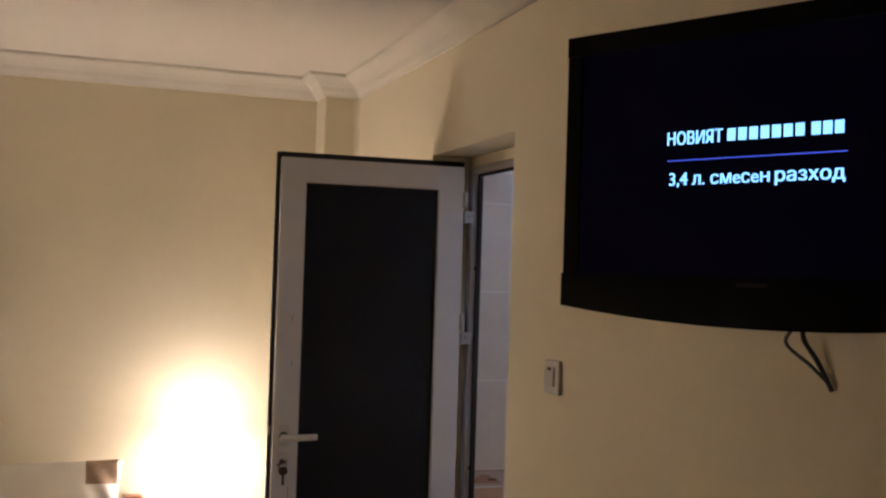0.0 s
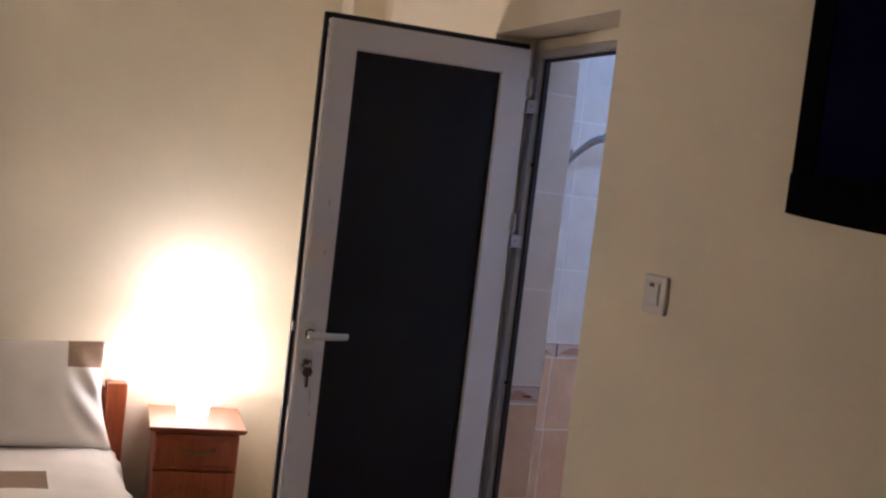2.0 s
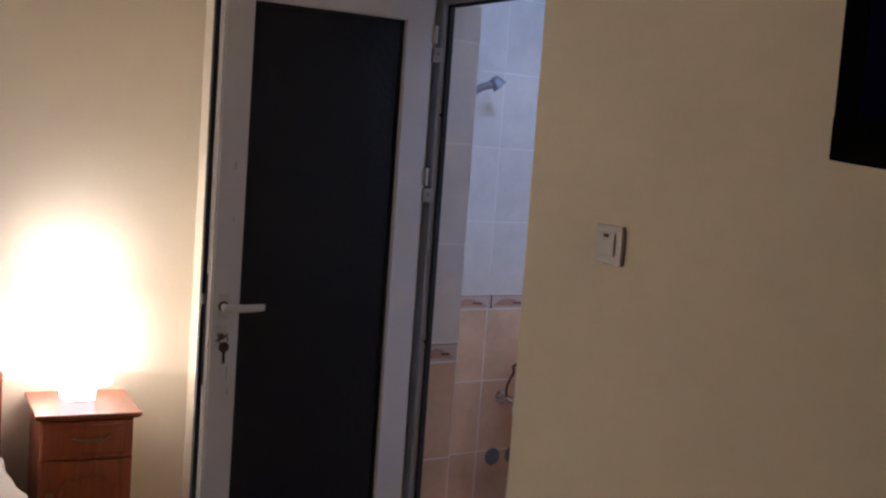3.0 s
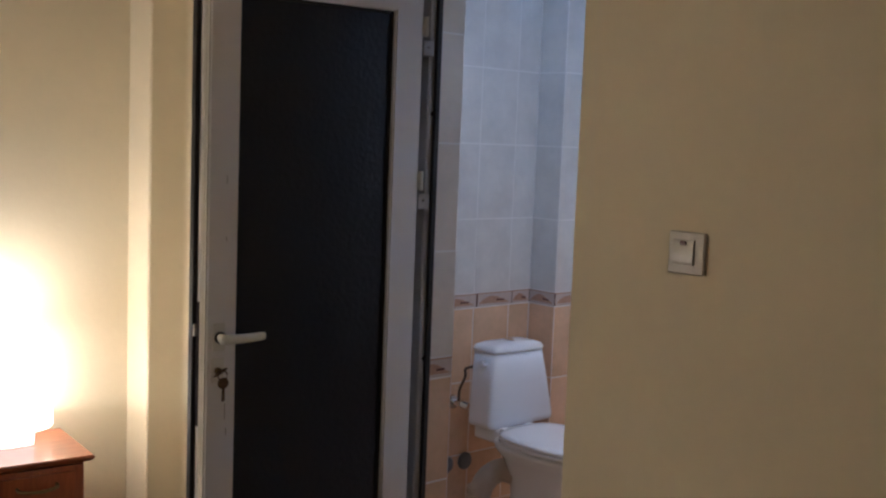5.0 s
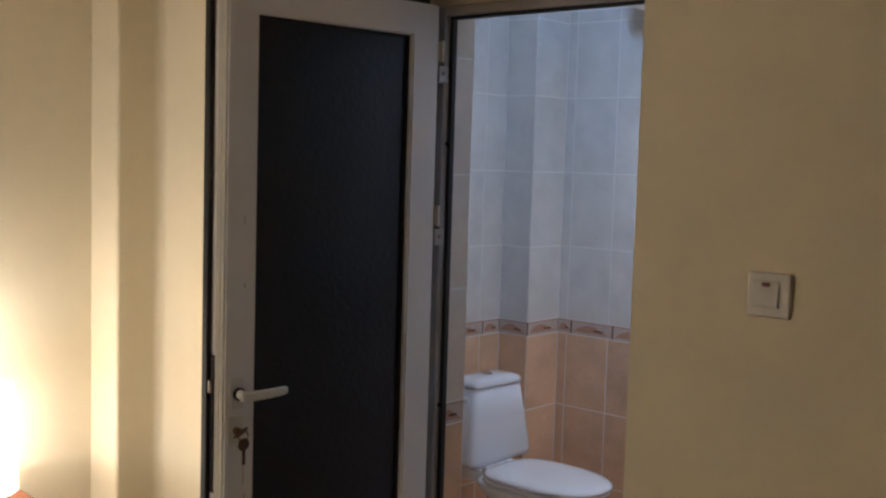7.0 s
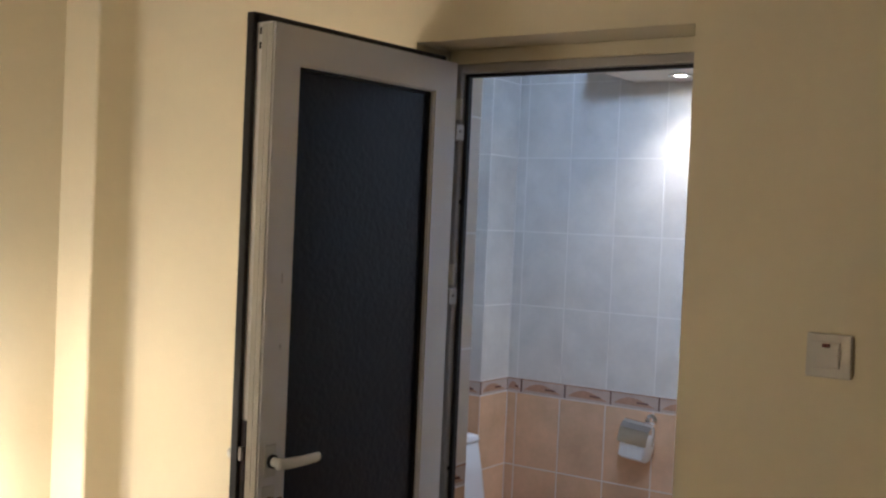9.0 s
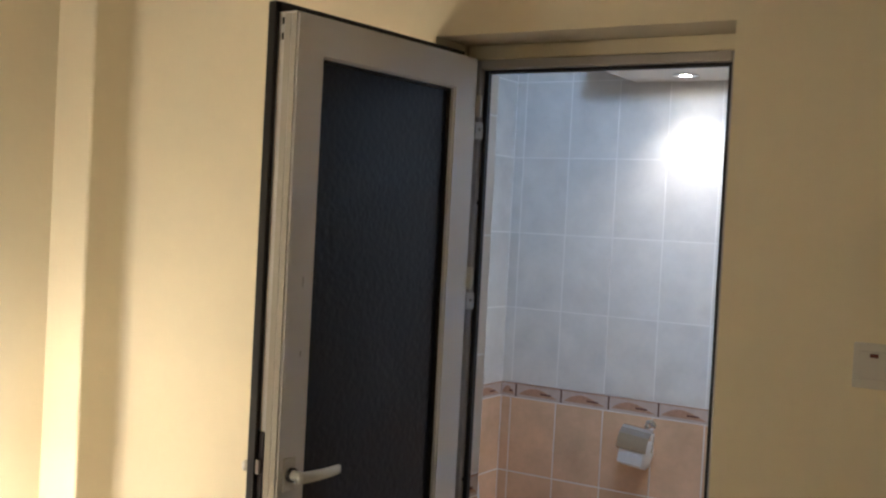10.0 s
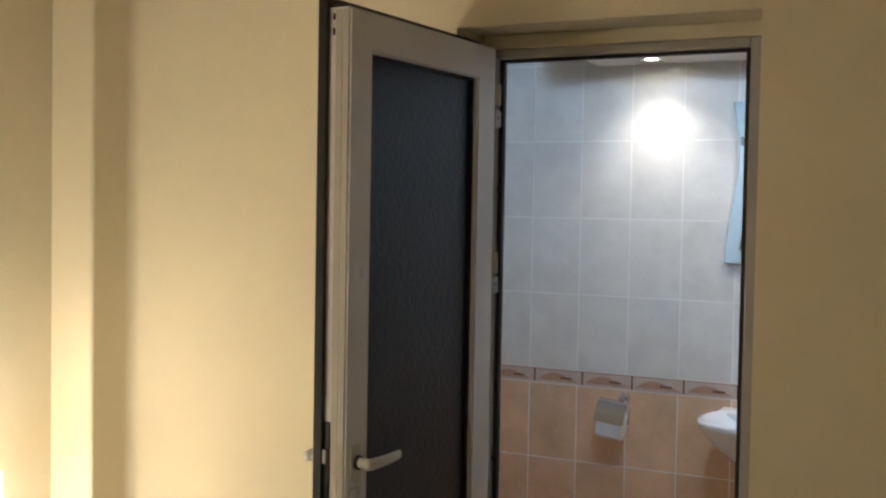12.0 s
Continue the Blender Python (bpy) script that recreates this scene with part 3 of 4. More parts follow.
cab = thing("power_cable", "two black cables hanging from the television to the wall", "cable", pose(0, 0, 0))
part("cable", tube([(1.00, 1.62, 1.60), (1.06, 1.70, 1.53), (1.115, 1.80, 1.488), (1.125, 1.745, 1.452), (1.132, 1.712, 1.428)], 0.0033, 8), CABLE, cab)
part("cable", tube([(1.02, 1.60, 1.60), (1.08, 1.70, 1.54), (1.115, 1.755, 1.50), (1.128, 1.735, 1.462), (1.135, 1.705, 1.415)], 0.0040, 8), CABLE, cab)

# ---- bed ----
BX0, BX1 = -1.22, 0.322
bed = thing("bed", "wooden bed with square red-brown posts and a white mattress", "bed", pose(0, 0, 0))
part("post", box((0.218, 4.855, 0), (0.295, 4.925, 0.645), 0.007), WOOD, bed)
part("post", box((BX0, 4.855, 0), (BX0 + 0.076, 4.925, 0.640), 0.007), WOOD, bed)
part("headboard_rail", box((BX0 + 0.076, 4.875, 0.30), (0.218, 4.905, 0.628), 0.006), WOOD, bed)
part("side_rail", box((0.225, 2.98, 0.16), (0.250, 4.855, 0.32), 0.004), WOOD, bed)
part("side_rail", box((BX0 + 0.05, 2.98, 0.16), (BX0 + 0.075, 4.855, 0.32), 0.004), WOOD, bed)
part("footboard_rail", box((BX0 + 0.076, 2.93, 0.16), (0.246, 2.96, 0.40), 0.006), WOOD, bed)
part("post", box((0.246, 2.92, 0), (BX1, 2.985, 0.43), 0.007), WOOD, bed)
part("post", box((BX0, 2.92, 0), (BX0 + 0.076, 2.985, 0.43), 0.007), WOOD, bed)
part("mattress", box((BX0 + 0.076, 2.99, 0.22), (0.222, 4.87, 0.390), 0.03, 3), MATTRESS, bed)

SHEET = fabric("white_bedspread_cotton", (0.78, 0.74, 0.68), (0.26, 0.19, 0.13), [((-0.26, 4.27, None), (0.006, 4.45, None)), ((-0.95, 4.27, None), (-0.62, 4.45, None))])
nx, ny = 70, 80
bm = bmesh.new()
grid = []
for i in range(nx + 1):
    s = i / nx
    row = []
    for j in range(ny + 1):
        y = 3.0 + (4.848 - 3.0) * j / ny
        # across: hangs at both sides, rounded at the edges
        u = -0.24 + s * (1.42 + 0.48)
        if u < 0:
            x, z = BX0 + 0.07 - 0.012, 0.405 + u
        elif u > 1.42:
            x, z = 0.258, 0.405 - (u - 1.42)
        else:
            x, z = BX0 + 0.07 + u * (0.250 - BX0 - 0.07) / 1.42, 0.427
            e = min(u, 1.42 - u)
            if e < 0.10:
                z -= 0.030 * (1 - e / 0.10) ** 2
        w = noise.noise(Vector((x * 5, y * 4, z * 4)))
        f = noise.noise(Vector((x * 2.2 + 7, y * 13, z * 9)))
        if u < 0 or u > 1.42:
            x += 0.016 * f + (0.055 * min(1, (u - 1.42) / 0.2) if u > 1.42 else 0)
        else:
            z += 0.008 * w + 0.003 * f
        row.append(bm.verts.new((x, y, z)))
    grid.append(row)
for i in range(nx):
    for j in range(ny):
        bm.faces.new((grid[i][j], grid[i + 1][j], grid[i + 1][j + 1], grid[i][j + 1]))
bmesh.ops.recalc_face_normals(bm, faces=bm.faces)
spread = tagged(part("bedspread", bm, SHEET, smooth=True), "white cotton bedspread with brown rectangles on the bed", "bedspread")
sol = spread.modifiers.new("thick", "SOLIDIFY")
sol.thickness, sol.offset = 0.006, -1


def pillow(cx, label):
    """Pillow standing against the headboard: local x across, z up, y its thickness."""
    mat = fabric("white_pillow_cotton", (0.80, 0.76, 0.70), (0.30, 0.21, 0.14), [((0.205, None, 0.298), (0.328, None, 0.400))])
    out = bmesh.new()
    n, m, w, h, t = 60, 40, 0.70, 0.398, 0.085
    fronts, backs = [], []
    for i in range(n + 1):
        fr, bk = [], []
        for j in range(m + 1):
            a, b = 2 * i / n - 1, 2 * j / m - 1
            ea, eb = 1 - abs(a) ** 2.6, 1 - abs(b) ** 2.2
            puff = max(ea * eb, 0) ** 0.42
            pinch = 1 - 0.05 * (1 - abs(b) ** 2) * abs(a) ** 6
            x = w / 2 * a * pinch * (1 + 0.10 * max(0, -b) * abs(a))
            z = h / 2 * b * (1 - 0.045 * (1 - abs(a) ** 2)) + h / 2
            # folds that run down from the upper corners
            c = abs(a)
            fold = 0.014 * math.sin(16 * (c * 1.3 + 0.55 * b)) * max(0, c - 0.55) * 2.2 * (1 - abs(b) ** 4)
            wr = 0.004 * noise.noise(Vector((x * 9, z * 9, cx)))
            fr.append(out.verts.new((x, -t * puff - (fold + wr) * (0.3 + puff), z)))
            bk.append(out.verts.new((x, 0.55 * t * puff, z)) if 0 < i < n and 0 < j < m else fr[-1])
        fronts.append(fr)
        backs.append(bk)
    for i in range(n):
        for j in range(m):
            out.faces.new((fronts[i][j], fronts[i + 1][j], fronts[i + 1][j + 1], fronts[i][j + 1]))
            q = (backs[i][j], backs[i][j + 1], backs[i + 1][j + 1], backs[i + 1][j])
            if len(set(q)) == 4 and out.faces.get(q) is None:
                out.faces.new(q)
    bmesh.ops.recalc_face_normals(out, faces=out.faces)
    ob = tagged(part("pillow", out, mat, smooth=True), label, "pillow", "pillows on the bed")
    ob.matrix_basis = pose(cx + 0.012, 4.765, 0.414, -13, 0, 0)
    return ob


pillow(-0.150, "white cotton pillow with a brown rectangle leaning on the headboard")
pillow(-0.875, "white cotton pillow leaning on the headboard")

# ---- bedside cabinet ----
NX0, NX1, NY0, NY1, NT = 0.378, 0.680, 4.578, 4.905, 0.553
ns = thing("bedside_cabinet", "red-brown wooden bedside cabinet with drawer and panelled door", "cabinet", pose(0.536, 4.738, 0, 0, 0, -6) @ pose(-0.529, -4.731, 0), group="bedside cabinets")
part("body", box((NX0, NY0 + 0.018, 0.05), (NX1, NY1, NT - 0.022), 0.003), WOOD, ns)
tp = loft([[(x, y, z) for x, y in ((NX0 - o, NY0 - o), (NX1 + o, NY0 - o), (NX1 + o, NY1), (NX0 - o, NY1))] for o, z in ((0.004, NT - 0.022), (0.010, NT - 0.020), (0.020, NT - 0.010), (0.022, NT - 0.006), (0.019, NT))])
part("top", tp, WOODTOP, ns)
dr = part("drawer", box((NX0 + 0.004, NY0, 0.395), (NX1 - 0.004, NY0 + 0.018, NT - 0.028), 0.005), WOOD, ns)
part("drawer_panel", box((NX0 + 0.030, NY0 - 0.004, 0.412), (NX1 - 0.030, NY0, NT - 0.046), 0.0035), WOOD, dr)
part("pull", tube([(0.478, NY0 - 0.004, 0.475), (0.484, NY0 - 0.024, 0.470), (0.535, NY0 - 0.027, 0.464), (0.586, NY0 - 0.024, 0.470), (0.592, NY0 - 0.004, 0.475)], 0.0048, 8), BRASS, dr, "dull brass pull")
dd = part("door", box((NX0 + 0.004, NY0, 0.060), (NX1 - 0.004, NY0 + 0.018, 0.388), 0.005), WOOD, ns)
# arched raised panel
ring = [(NX0 + 0.055, 0.10), (NX1 - 0.055, 0.10)] + [(0.5335 + 0.0905 * math.cos(a), 0.285 + 0.060 * math.sin(a)) for a in [math.pi * k / 14 for k in range(15)]]
inner = [(0.5335 + (x - 0.5335) * 0.84, 0.21 + (z - 0.21) * 0.86) for x, z in ring]
part("arched_panel", loft([[(x, NY0 + 0.002, z) for x, z in ring], [(x, NY0 - 0.005, z) for x, z in ring], [(x, NY0 - 0.001, z) for x, z in inner]]), WOOD, dd)
part("knob", lathe([(0.0, 0), (0.006, 0), (0.005, -0.012), (0.012, -0.018), (0.010, -0.026), (0.0, -0.028)], 16, centre=(NX0 + 0.032, NY0, 0.28), axis="Y"), BRASS, dd, "dull brass knob")
for fx in (NX0 + 0.004, NX1 - 0.044):
    for fy in (NY0 + 0.02, NY1 - 0.05):
        part("foot", box((fx, fy, 0), (fx + 0.04, fy + 0.04, 0.05), 0.004), WOOD, ns)

# ---- bedside lamp ----
lamp = thing("table_lamp", "table lamp with a glowing white drum shade on the cabinet", "lamp", pose(0.529, 4.785, NT), group="bedside lamps")
part("base", lathe([(0.0, 0), (0.040, 0), (0.042, 0.003), (0.030, 0.004), (0.0, 0.004)], 28), HANDLE, lamp)
# unseen opaque disc, added to cut off the bulb's light below the shade
part("plate", lathe([(0.0, 0.061), (0.100, 0.061), (0.101, 0.063), (0.100, 0.065), (0.0, 0.065)], 36), HANDLE, lamp)
part("glass_foot", loft([superring(0, 0, r, r, z, 36, 4.5) for r, z in ((0.048, 0.004), (0.054, 0.006), (0.057, 0.054), (0.050, 0.0575))]), FOOT, lamp, "softly lit frosted glass foot", smooth=True)
shade = part("shade", lathe([(0.116, 0.062), (0.118, 0.064), (0.107, 0.358), (0.105, 0.360), (0.101, 0.358), (0.112, 0.066)], 48), SHADE, lamp, "glowing translucent white drum shade", smooth=True)
# added cap, not a known part: its glow brightens the wall above
part("shade_top", lathe([(0.0, 0.355), (0.1005, 0.355), (0.1005, 0.358), (0.0, 0.358)], 40), TOPLIGHT, lamp, "glowing disc added on top of the shade")
part("bulb", lathe([(0.0, 0.0655), (0.012, 0.0655), (0.013, 0.0665), (0.0, 0.0675)], 20), HOTBULB, lamp, "glowing bulb", smooth=True)
ld = bpy.data.lights.new("bulb_light", "POINT")
ld.energy, ld.color, ld.shadow_soft_size = LAMPBULB, WARM, 0.004
glim = new("bulb_light", ld)
glim.parent = lamp
glim.matrix_basis = pose(0, 0, 0.0735)

# ---- framed picture over the bed ----
PX1 = -0.338
pic = thing("picture", "framed picture with sage mat and dark brown print on the wall", "picture", pose(0, 0, 0))
part("backing", box((PX1 - 0.55, Y1 - 0.012, 1.335), (PX1 - 0.006, Y1 - 0.001, 1.775)), MATBOARD, pic)
for lo, hi in (((PX1 - 0.556, Y1 - 0.022, 1.325), (PX1, Y1 - 0.001, 1.337)), ((PX1 - 0.556, Y1 - 0.022, 1.773), (PX1, Y1 - 0.001, 1.785)),
               ((PX1 - 0.012, Y1 - 0.0222, 1.337), (PX1, Y1 - 0.001, 1.773)), ((PX1 - 0.556, Y1 - 0.0222, 1.337), (PX1 - 0.544, Y1 - 0.001, 1.773))):
    part("frame_strip", box(lo, hi, 0.003), FRAMEP, pic)
part("print", box((PX1 - 0.48, Y1 - 0.0145, 1.43), (PX1 - 0.020, Y1 - 0.012, 1.69)), PICTURE, pic)

# ---- toilet ----
TX, CX = 2.50, 2.572
toilet = thing("toilet", "white ceramic toilet with closed lid before the tiled wall", "toilet", pose(-0.038, 0.083, 0.0736) @ Matrix.Scale(0.953, 4))
part("cistern", loft([superring(x, 4.616, a, b, z, 60, 8) for x, a, b, z in ((CX + 0.016, 0.178, 0.062, 0.358), (CX + 0.016, 0.192, 0.072, 0.364), (CX + 0.015, 0.195, 0.075, 0.385), (CX - 0.002, 0.170, 0.073, 0.55), (CX - 0.017, 0.147, 0.071, 0.676))]), CERAMIC, toilet, smooth=True)
part("cistern_lid", loft([superring(CX - 0.017, 4.616, a, b, z, 60, 7) for a, b, z in ((0.147, 0.072, 0.6765), (0.152, 0.077, 0.679), (0.152, 0.077, 0.688), (0.143, 0.070, 0.702), (0.112, 0.054, 0.711), (0.05, 0.02, 0.713))]), CERAMIC, toilet, smooth=True)
part("flush_button", lathe([(0.0, 0.710), (0.024, 0.710), (0.024, 0.716), (0.020, 0.719), (0.0, 0.719)], 24, centre=(CX - 0.017, 4.616, 0)), CHROME, toilet, "chrome flush button")


def oval(cx, y0, y1, w, z, n=48, grow=0.0):
    """Seat outline: square behind, rounded in front."""
    ring = []
    for i in range(n):
        t = 2 * math.pi * i / n
        c, s = math.cos(t), math.sin(t)
        yc, L = (y0 + y1) / 2, (y1 - y0) / 2 + grow
        e = 2.0 if s < 0 else 3.6
        x = (w + grow) * math.copysign(abs(c) ** (2 / (2.3 if s < 0 else 3.4)), c)
        ring.append((cx + x, yc + L * math.copysign(abs(s) ** (2 / e), s), z))
    return ring


part("bowl", loft([oval(TX, a, b, w, z) for a, b, w, z in ((4.22, 4.50, 0.092, -0.0772), (4.22, 4.50, 0.092, -0.035), (4.25, 4.48, 0.068, 0.10), (4.22, 4.48, 0.074, 0.18), (4.11, 4.50, 0.124, 0.27), (4.03, 4.52, 0.172, 0.318), (4.015, 4.52, 0.178, 0.340), (4.03, 4.51, 0.165, 0.346))]), CERAMIC, toilet, smooth=True)
part("cistern_shelf", box((TX - 0.070, 4.46, 0.300), (TX + 0.165, 4.68, 0.3575), 0.016, 3), CERAMIC, toilet)
part("seat", loft([oval(TX, 4.0, 4.49, 0.184, z, grow=g) for z, g in ((0.348, -0.006), (0.350, 0.0), (0.361, 0.0), (0.364, -0.004))]), SEATP, toilet, smooth=True)
part("seat_lid", loft([oval(TX, 3.995, 4.485, 0.186, z, grow=g) for z, g in ((0.367, -0.006), (0.369, 0.0), (0.377, 0.0), (0.384, -0.010), (0.389, -0.04), (0.392, -0.10))]), SEATP, toilet, smooth=True)
for dx in (-0.07, 0.07):
    part("seat_hinge", box((TX + dx - 0.02, 4.470, 0.352), (TX + dx + 0.02, 4.508, 0.380), 0.006), SEATP, toilet)
part("waste_pipe", tube([(TX - 0.03, 4.46, 0.19), (TX - 0.060, 4.52, 0.195), (TX - 0.095, 4.565, 0.15), (TX - 0.102, 4.60, 0.06), (TX - 0.102, 4.60, -0.0772)], 0.048, 18), PIPE, toilet, "grey waste pipe", True)
for z in (0.03, 0.055, 0.08, 0.105):
    part("pipe_rib", tube([(TX - 0.102, 4.597, z), (TX - 0.102, 4.597, z + 0.010)], 0.053, 18), PIPE, toilet)
part("inlet_nut", tube([(CX - 0.164, 4.60, 0.632), (CX - 0.190, 4.60, 0.632)], 0.014, 14), CERAMIC, toilet)

valve = thing("angle_valve", "chrome angle valve with a braided hose to the cistern", "valve", pose(0, 0, 0))
part("flange", lathe([(0.0, 0.0), (0.030, 0.0), (0.026, -0.010), (0.0, -0.012)], 22, centre=(2.300, YB - 0.001, 0.470), axis="Y"), CHROME, valve)
part("valve_body", tube([(2.300, YB - 0.01, 0.470), (2.300, YB - 0.055, 0.470)], 0.012, 14), CHROME, valve)
part("knob", tube([(2.300, YB - 0.055, 0.470), (2.312, YB - 0.085, 0.462)], 0.017, 12), CHROME, valve)
part("hose", tube([(2.300, YB - 0.04, 0.478), (2.294, YB - 0.05, 0.53), (2.318, YB - 0.055, 0.585), (2.312, YB - 0.06, 0.615), (2.335, YB - 0.09, 0.631), (2.237, 4.467, 0.676)], 0.0055, 8), KEYMETAL, valve)
for px in (2.277, 2.382):
    pl = thing("pipe_cover", "round grey plastic cover on the tiled wall", "pipe cover", pose(px, YB - 0.001, 0.205), group="round covers by the toilet")
    part("disc", lathe([(0.0, 0), (0.037, 0), (0.037, -0.006), (0.030, -0.014), (0.0, -0.017)], 26, axis="Y"), GREYPLUG, pl)

# ---- shower ----
SX = 1.90
sh = thing("shower", "chrome hand shower on a wall rail with a hose", "shower", pose(0, 0, 0))
part("rail", tube([(SX, YB - 0.045, 1.36), (SX, YB - 0.045, 2.02)], 0.010, 14), SATIN, sh)
for z in (1.375, 2.005):
    part("bracket", tube([(SX, YB - 0.001, z), (SX, YB - 0.06, z)], 0.014, 14), SATIN, sh)
part("slider", box((SX - 0.022, YB - 0.085, 1.675), (SX + 0.022, YB - 0.02, 1.725), 0.008), SATIN, sh)
head = part("handset", tube([(SX - 0.01, YB - 0.085, 1.655), (SX + 0.02, YB - 0.12, 1.71), (SX + 0.07, YB - 0.16, 1.765), (SX + 0.13, YB - 0.19, 1.785)], (0.011, 0.016), 14), SATIN, sh)
part("spray_face", tube([(SX + 0.108, YB - 0.183, 1.806), (SX + 0.136, YB - 0.194, 1.774)], (0.017, 0.032), 22), SATIN, head)
part("hose", tube([(SX - 0.012, YB - 0.085, 1.650), (SX - 0.05, YB - 0.08, 1.50), (SX - 0.09, YB - 0.06, 1.25), (SX - 0.11, YB - 0.045, 0.98), (SX - 0.11, YB - 0.012, 0.90)], 0.0065, 8), STEEL, sh)

# ---- toilet roll holder ----
ph = thing("toilet_roll_holder", "chrome toilet roll holder with cover and paper roll", "toilet roll holder", pose(XE, 3.912, 0.79, 6))
part("wall_mount", lathe([(0.0, 0), (0.022, 0), (0.022, -0.008), (0.012, -0.012), (0.010, -0.045), (0.0, -0.047)], 20, centre=(0, -0.022, 0.035), axis="X"), CHROME, ph)
part("wire", tube([(-0.03, -0.022, 0.033), (-0.060, -0.022, 0.026), (-0.062, -0.058, 0.018), (-0.062, -0.062, -0.055)], 0.0035, 8), CHROME, ph)
bm = bmesh.new()
outer, rows = 0.060, []
for k in range(13):
    a = math.radians(95 + 92 * k / 12)
    rows.append([bm.verts.new((-0.060 + outer * math.cos(a), y, -0.055 + outer * 1.25 * math.sin(a) + 0.012)) for y in (-0.060, 0.060)])
for a, b in zip(rows, rows[1:]):
    bm.faces.new((a[0], a[1], b[1], b[0]))
cv = part("cover", bm, CHROME, ph, "chrome cover flap")
so = cv.modifiers.new("thick", "SOLIDIFY")
so.thickness = 0.002
part("paper_roll", lathe([(0.020, -0.050), (0.053, -0.050), (0.055, -0.046), (0.055, 0.046), (0.053, 0.050), (0.020, 0.050)], 36, centre=(-0.060, 0, -0.070), axis="Y"), PAPER, ph, "white paper roll", True)
part("loose_sheet", box((-0.1160, -0.049, -0.106), (-0.1140, 0.049, -0.070), 0.0005, 1), PAPER, ph)

# ---- wash basin and mirror ----
basin = thing("wash_basin", "white ceramic wash basin on the tiled wall", "wash basin", pose(XE - 0.23, 3.283, 0.012))
part("bowl", loft([superring(0.0 + o, 0, a, b, z, 48, 2.5) for a, b, z, o in ((0.06, 0.07, 0.60, 0.10), (0.10, 0.13, 0.64, 0.07), (0.165, 0.205, 0.72, 0.03), (0.205, 0.245, 0.785, 0.0), (0.212, 0.252, 0.800, 0.0), (0.212, 0.252, 0.812, 0.0), (0.198, 0.236, 0.815, 0.0), (0.180, 0.215, 0.790, 0.0), (0.10, 0.12, 0.705, 0.0), (0.03, 0.03, 0.690, 0.0))]), CERAMIC, basin, smooth=True)
part("back_ledge", box((0.13, -0.22, 0.74), (0.228, 0.22, 0.814), 0.015, 3), CERAMIC, basin)
part("pedestal", lathe([(0.10, -0.012), (0.10, 0.03), (0.075, 0.10), (0.07, 0.45), (0.09, 0.62), (0.0, 0.63)], 30, centre=(0.10, 0, 0)), CERAMIC, basin, smooth=True)

mir = thing("mirror", "wavy-edged mirror with blue glass border over the basin", "mirror", pose(XE - 0.004, 3.25, 0))
edge = [1.375 + 0.612 * k / 24 for k in range(25)]


def wave(z):
    return 0.236 + 0.022 * math.cos(2 * math.pi * (z - 1.375) / 0.80)


def mirror_ring(inset, x):
    left = [(x, wave(z) - inset, min(max(z, 1.375 + inset), 1.987 - inset)) for z in edge]
    return left + [(x, -y, z) for _, y, z in reversed(left)]


part("glass_border", loft([mirror_ring(0, 0.0), mirror_ring(0, -0.008), mirror_ring(0.004, -0.010)]), BLUEGLASS, mir, "blue-green glass border")
part("mirror_glass", loft([mirror_ring(0.055, -0.0105), mirror_ring(0.055, -0.0135)]), MIRROR, mir)
part("clip", box((-0.022, wave(1.84) - 0.022, 1.82), (-0.008, wave(1.84) - 0.012, 1.855), 0.002, 1), STEEL, mir)

# ---- bathroom lamps ----
spot = thing("recessed_spot", "lit round recessed ceiling spot with a chrome ring", "ceiling light", pose(2.775, 3.765, SOFFIT))
part("ring", lathe([(0.030, 0.0), (0.046, -0.001), (0.048, -0.006), (0.034, -0.008), (0.0245, -0.002), (0.0245, 0.0)], 32), CHROME, spot)
part("bulb", lathe([(0.0, -0.0015), (0.024, -0.0015), (0.023, -0.0035), (0.0, -0.004)], 28), BULB, spot, "glowing bulb face")
ld = bpy.data.lights.new("spot_beam", "SPOT")
ld.energy, ld.color, ld.spot_size, ld.spot_blend, ld.shadow_soft_size = SPOT, (1.0, 0.93, 0.86), radians(112), 1.0, 0.02
beam = new("spot_beam", ld)
beam.parent = spot
beam.matrix_basis = pose(0, 0, -0.012, 0, -4, 0)

copy_thing(spot, pose(2.755, 3.21, SOFFIT))

wl = thing("wall_light", "cool white wall light with four small lit squares over the doorway", "wall light", pose(XB, 3.36, 2.325))
part("plate", box((0, -0.085, -0.070), (0.018, 0.085, 0.070), 0.004), HANDLE, wl)
# unseen edge strips added to keep the panels' light off the door reveal
for lo, hi in (((0.018, -0.085, -0.070), (0.040, -0.078, 0.070)), ((0.018, 0.078, -0.070), (0.040, 0.085, 0.070)), ((0.018, -0.078, -0.070), (0.040, 0.078, -0.064)), ((0.018, -0.078, 0.064), (0.040, 0.078, 0.070))):
    part("rim", box(lo, hi, 0.0015, 1), HANDLE, wl)
for dy in (-0.042, 0.042):
    for dz in (-0.034, 0.034):
        part("lit_panel", box((0.018, dy - 0.029, dz - 0.025), (0.030, dy + 0.029, dz + 0.025), 0.003, 1), PANEL, wl, "glowing cool panel")

# ---- unseen pair of lamp and cabinet beyond the bed, inferred from the light ----
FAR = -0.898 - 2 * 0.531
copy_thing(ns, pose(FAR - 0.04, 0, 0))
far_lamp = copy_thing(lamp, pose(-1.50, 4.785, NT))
# only the shade's glow is raised; both lamps share the same bulb light
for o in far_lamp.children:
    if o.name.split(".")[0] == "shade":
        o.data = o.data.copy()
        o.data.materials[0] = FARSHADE

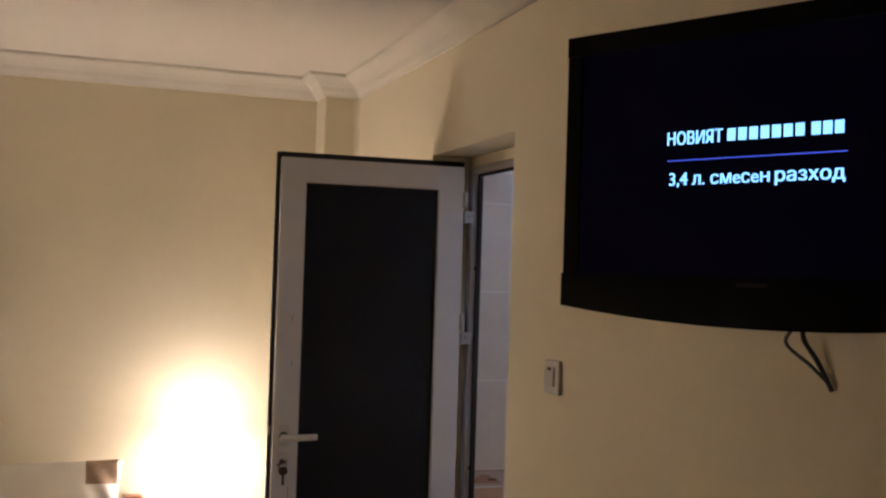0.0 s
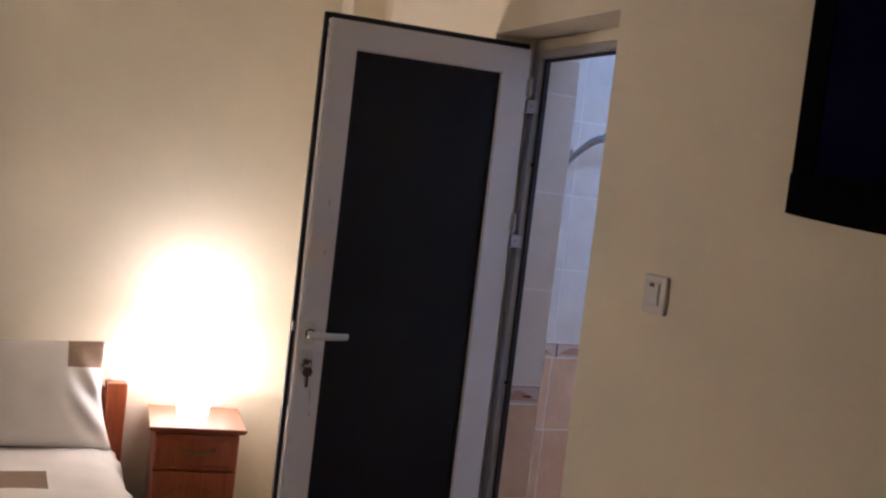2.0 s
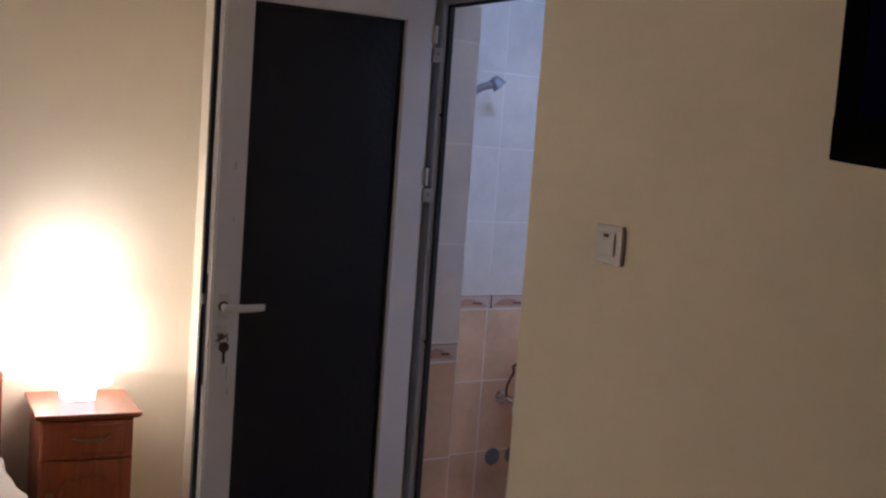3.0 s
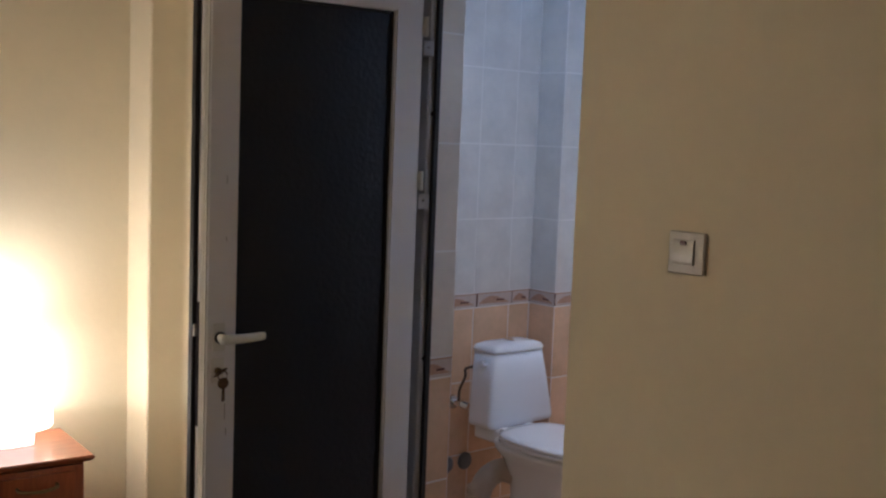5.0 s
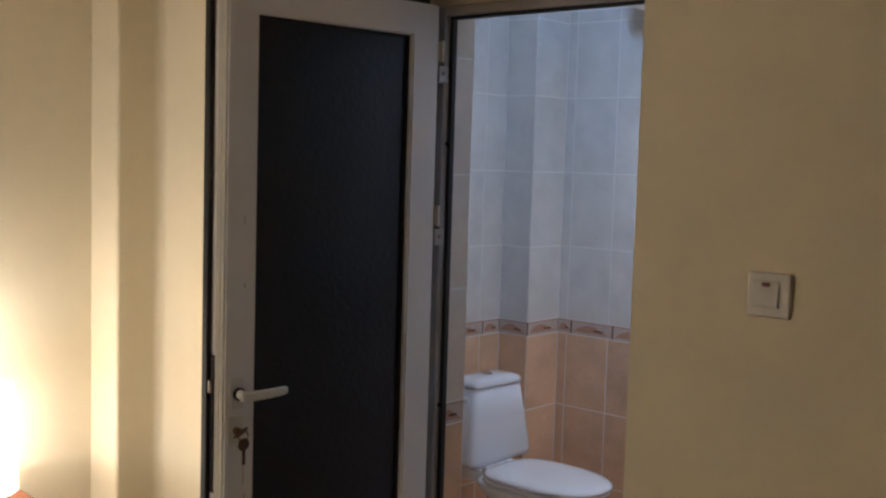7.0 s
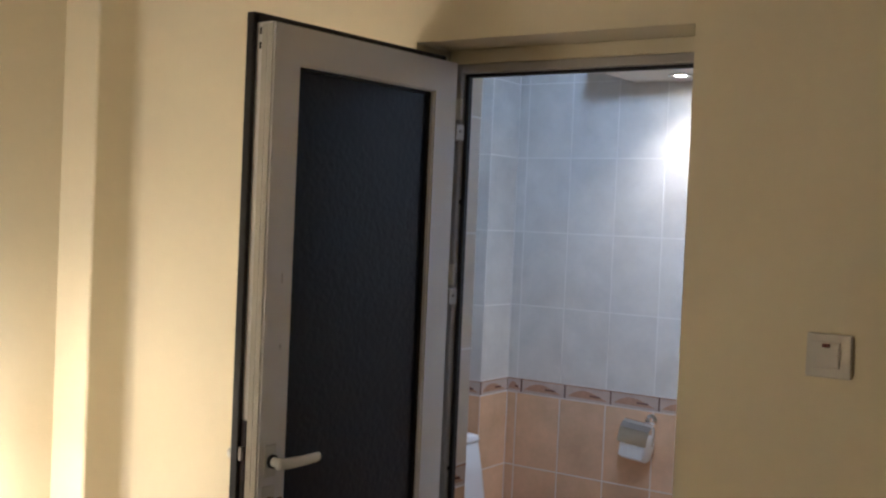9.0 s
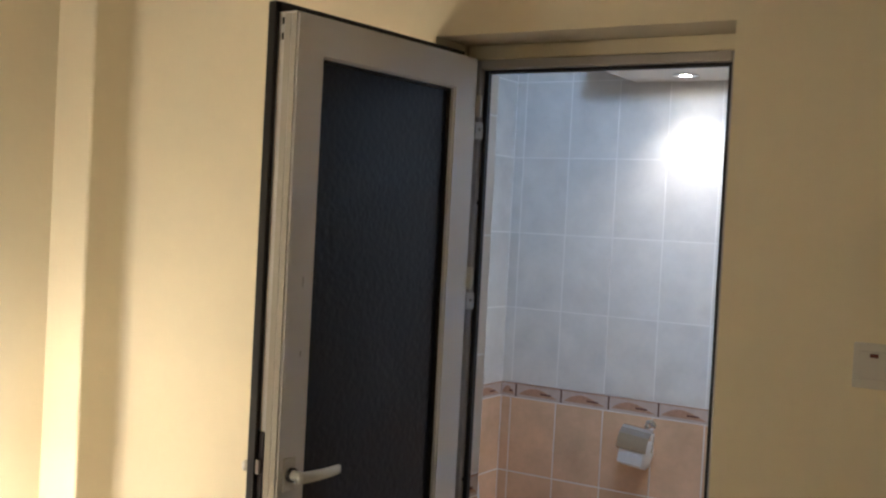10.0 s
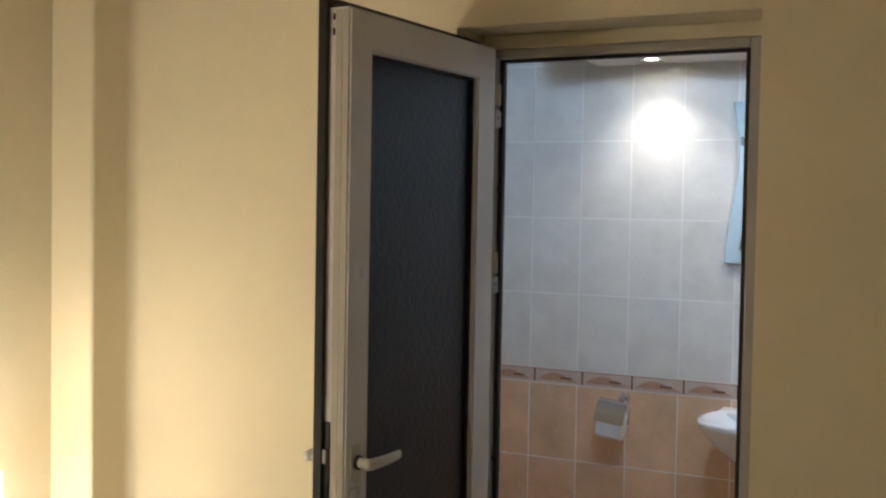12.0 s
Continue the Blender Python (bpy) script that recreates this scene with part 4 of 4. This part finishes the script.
# ---- wall tiles ----
TWD, THT, GAP = 0.207, 0.310, 0.0028
ZB0, ZB1 = 0.854, 0.915
meshes = {}


def tile_mesh(w, h, mat, d=0.003):
    key = (round(w, 3), round(h, 3), mat.name)
    if key not in meshes:
        b = bmesh.new()
        box((0, 0, -d), (w, h, 0), bm=b)
        top = [e for e in b.edges if all(abs(v.co.z) < 1e-6 for v in e.verts)]
        bmesh.ops.bevel(b, geom=top, offset=min(0.0012, w / 4), segments=2, affect="EDGES")
        me = bpy.data.meshes.new("tile")
        b.to_mesh(me)
        b.free()
        me.materials.append(mat)
        meshes[key] = me
    return meshes[key]


def motif_mesh(kind):
    if kind not in meshes:
        b = bmesh.new()
        if kind == "dune":
            pts = [(0.012, 0.012), (0.190, 0.010)] + [(0.190 - 0.178 * k / 14, 0.012 + 0.030 * math.sin(math.pi * (k / 14) ** 1.3) ** 0.9) for k in range(1, 14)]
            vs = [[b.verts.new((x, y, z)) for x, y in pts] for z in (0.0, 0.0008)]
            b.faces.new(vs[1])
            for i in range(len(pts)):
                b.faces.new((vs[0][i], vs[0][(i + 1) % len(pts)], vs[1][(i + 1) % len(pts)], vs[1][i]))
        elif kind == "dash":
            box((0.112, 0.020, 0.0), (0.160, 0.0265, 0.0014), bm=b)
        elif kind == "bar":
            box((-0.004, 0.002, 0.0), (0.002, 0.057, 0.0016), bm=b)
        else:
            box((0.0, 0.0535, 0.0), (0.203, 0.0575, 0.0009), bm=b)
        me = bpy.data.meshes.new(kind)
        b.to_mesh(me)
        b.free()
        me.materials.append({"dune": DUNE, "dash": BAR, "bar": BAR, "rule": DUNE}[kind])
        meshes[kind] = me
    return meshes[kind]


def tile_wall(parent, m, length, start, top, border_shift=0.0, upper=None):
    """m: x along the wall, y up, z out of it. start: where the first joint falls."""
    if start is None:
        start = length + 100 * TWD
    cuts = sorted({0.0, length, *[start + TWD * k for k in range(-20, 40) if 0.012 < start + TWD * k < length - 0.012]})
    rows = [(ZB0 - THT * 3, ZB0 - THT * 2), (ZB0 - THT * 2, ZB0 - THT), (ZB0 - THT, ZB0)]
    rows = [(max(a, 0.0), b) for a, b in rows]
    rows += [(ZB1 + THT * k, min(ZB1 + THT * (k + 1), top)) for k in range(8) if ZB1 + THT * k < top - 0.02]
    for x0, x1 in zip(cuts, cuts[1:]):
        for a, b in rows:
            o = new("tile", tile_mesh(x1 - x0 - GAP, b - a - GAP, TILE_LOW if b < ZB1 else upper or TILE_UP))
            o.parent = parent
            o.matrix_basis = m @ pose(x0 + GAP / 2, a + GAP / 2, random.uniform(-0.0004, 0.0004))
    bcuts = sorted({0.0, length, *[start + border_shift + TWD * k for k in range(-20, 40) if 0.012 < start + border_shift + TWD * k < length - 0.012]})
    for x0, x1 in zip(bcuts, bcuts[1:]):
        o = new("border_tile", tile_mesh(x1 - x0 - 0.0015, ZB1 - ZB0 - 0.003, BORDER))
        o.parent = parent
        o.matrix_basis = m @ pose(x0, ZB0 + 0.0015, 0.0005)
        if x1 - x0 > 0.19:
            for kind in ("dune", "dash", "bar", "rule"):
                p = new(kind, motif_mesh(kind))
                p.parent = o
        elif x1 - x0 > 0.07:
            for kind in ("dune", "dash", "bar", "rule"):
                p = new(kind, motif_mesh(kind))
                p.parent, p.scale.x = o, (x1 - x0) / TWD


def face(x, y, ax, out):
    """Wall frame: origin on the floor, ax along the wall, out of the wall."""
    ax, out = Vector(ax), Vector(out)
    return Matrix(((ax.x, 0, out.x, x), (ax.y, 0, out.y, y), (0, 1, 0, 0), (0, 0, 0, 1)))


tile_wall(back_wall, face(XE, 4.55, (0, -1, 0), (-1, 0, 0)), 4.55 - YS, 4.55 - 4.504, SOFFIT + 0.06, 0.024)
tile_wall(left_wall, face(XB, YB, (1, 0, 0), (0, -1, 0)), 2.735 - XB, 2.608 - XB - 5 * TWD, HIGH, 0.018)
tile_wall(chase, face(2.735, YB, (0, -1, 0), (-1, 0, 0)), 0.15, None, HIGH)
tile_wall(chase, face(2.735, 4.55, (1, 0, 0), (0, -1, 0)), XE - 2.735, None, HIGH)
tile_wall(reveal, face(FX1 + 0.001, DL - 0.0067, (1, 0, 0), (0, -1, 0)), XB - FX1 - 0.001, None, DH - 0.044, upper=TILE_WARM)

# ---- bathroom floor tiles ----
FLOOR_TILE = 0.302
for i in range(5):
    for j in range(8):
        a, b = XB + FLOOR_TILE * i, YS + FLOOR_TILE * j
        w, d = min(FLOOR_TILE, XE - a) - 0.004, min(FLOOR_TILE, YB - b) - 0.004
        if w > 0.02 and d > 0.02:
            o = new("tile", tile_mesh(w, d, TILE_LOW))
            o.parent = wet_floor
            o.matrix_basis = pose(a + 0.002, b + 0.002, random.uniform(-0.0004, 0.0))
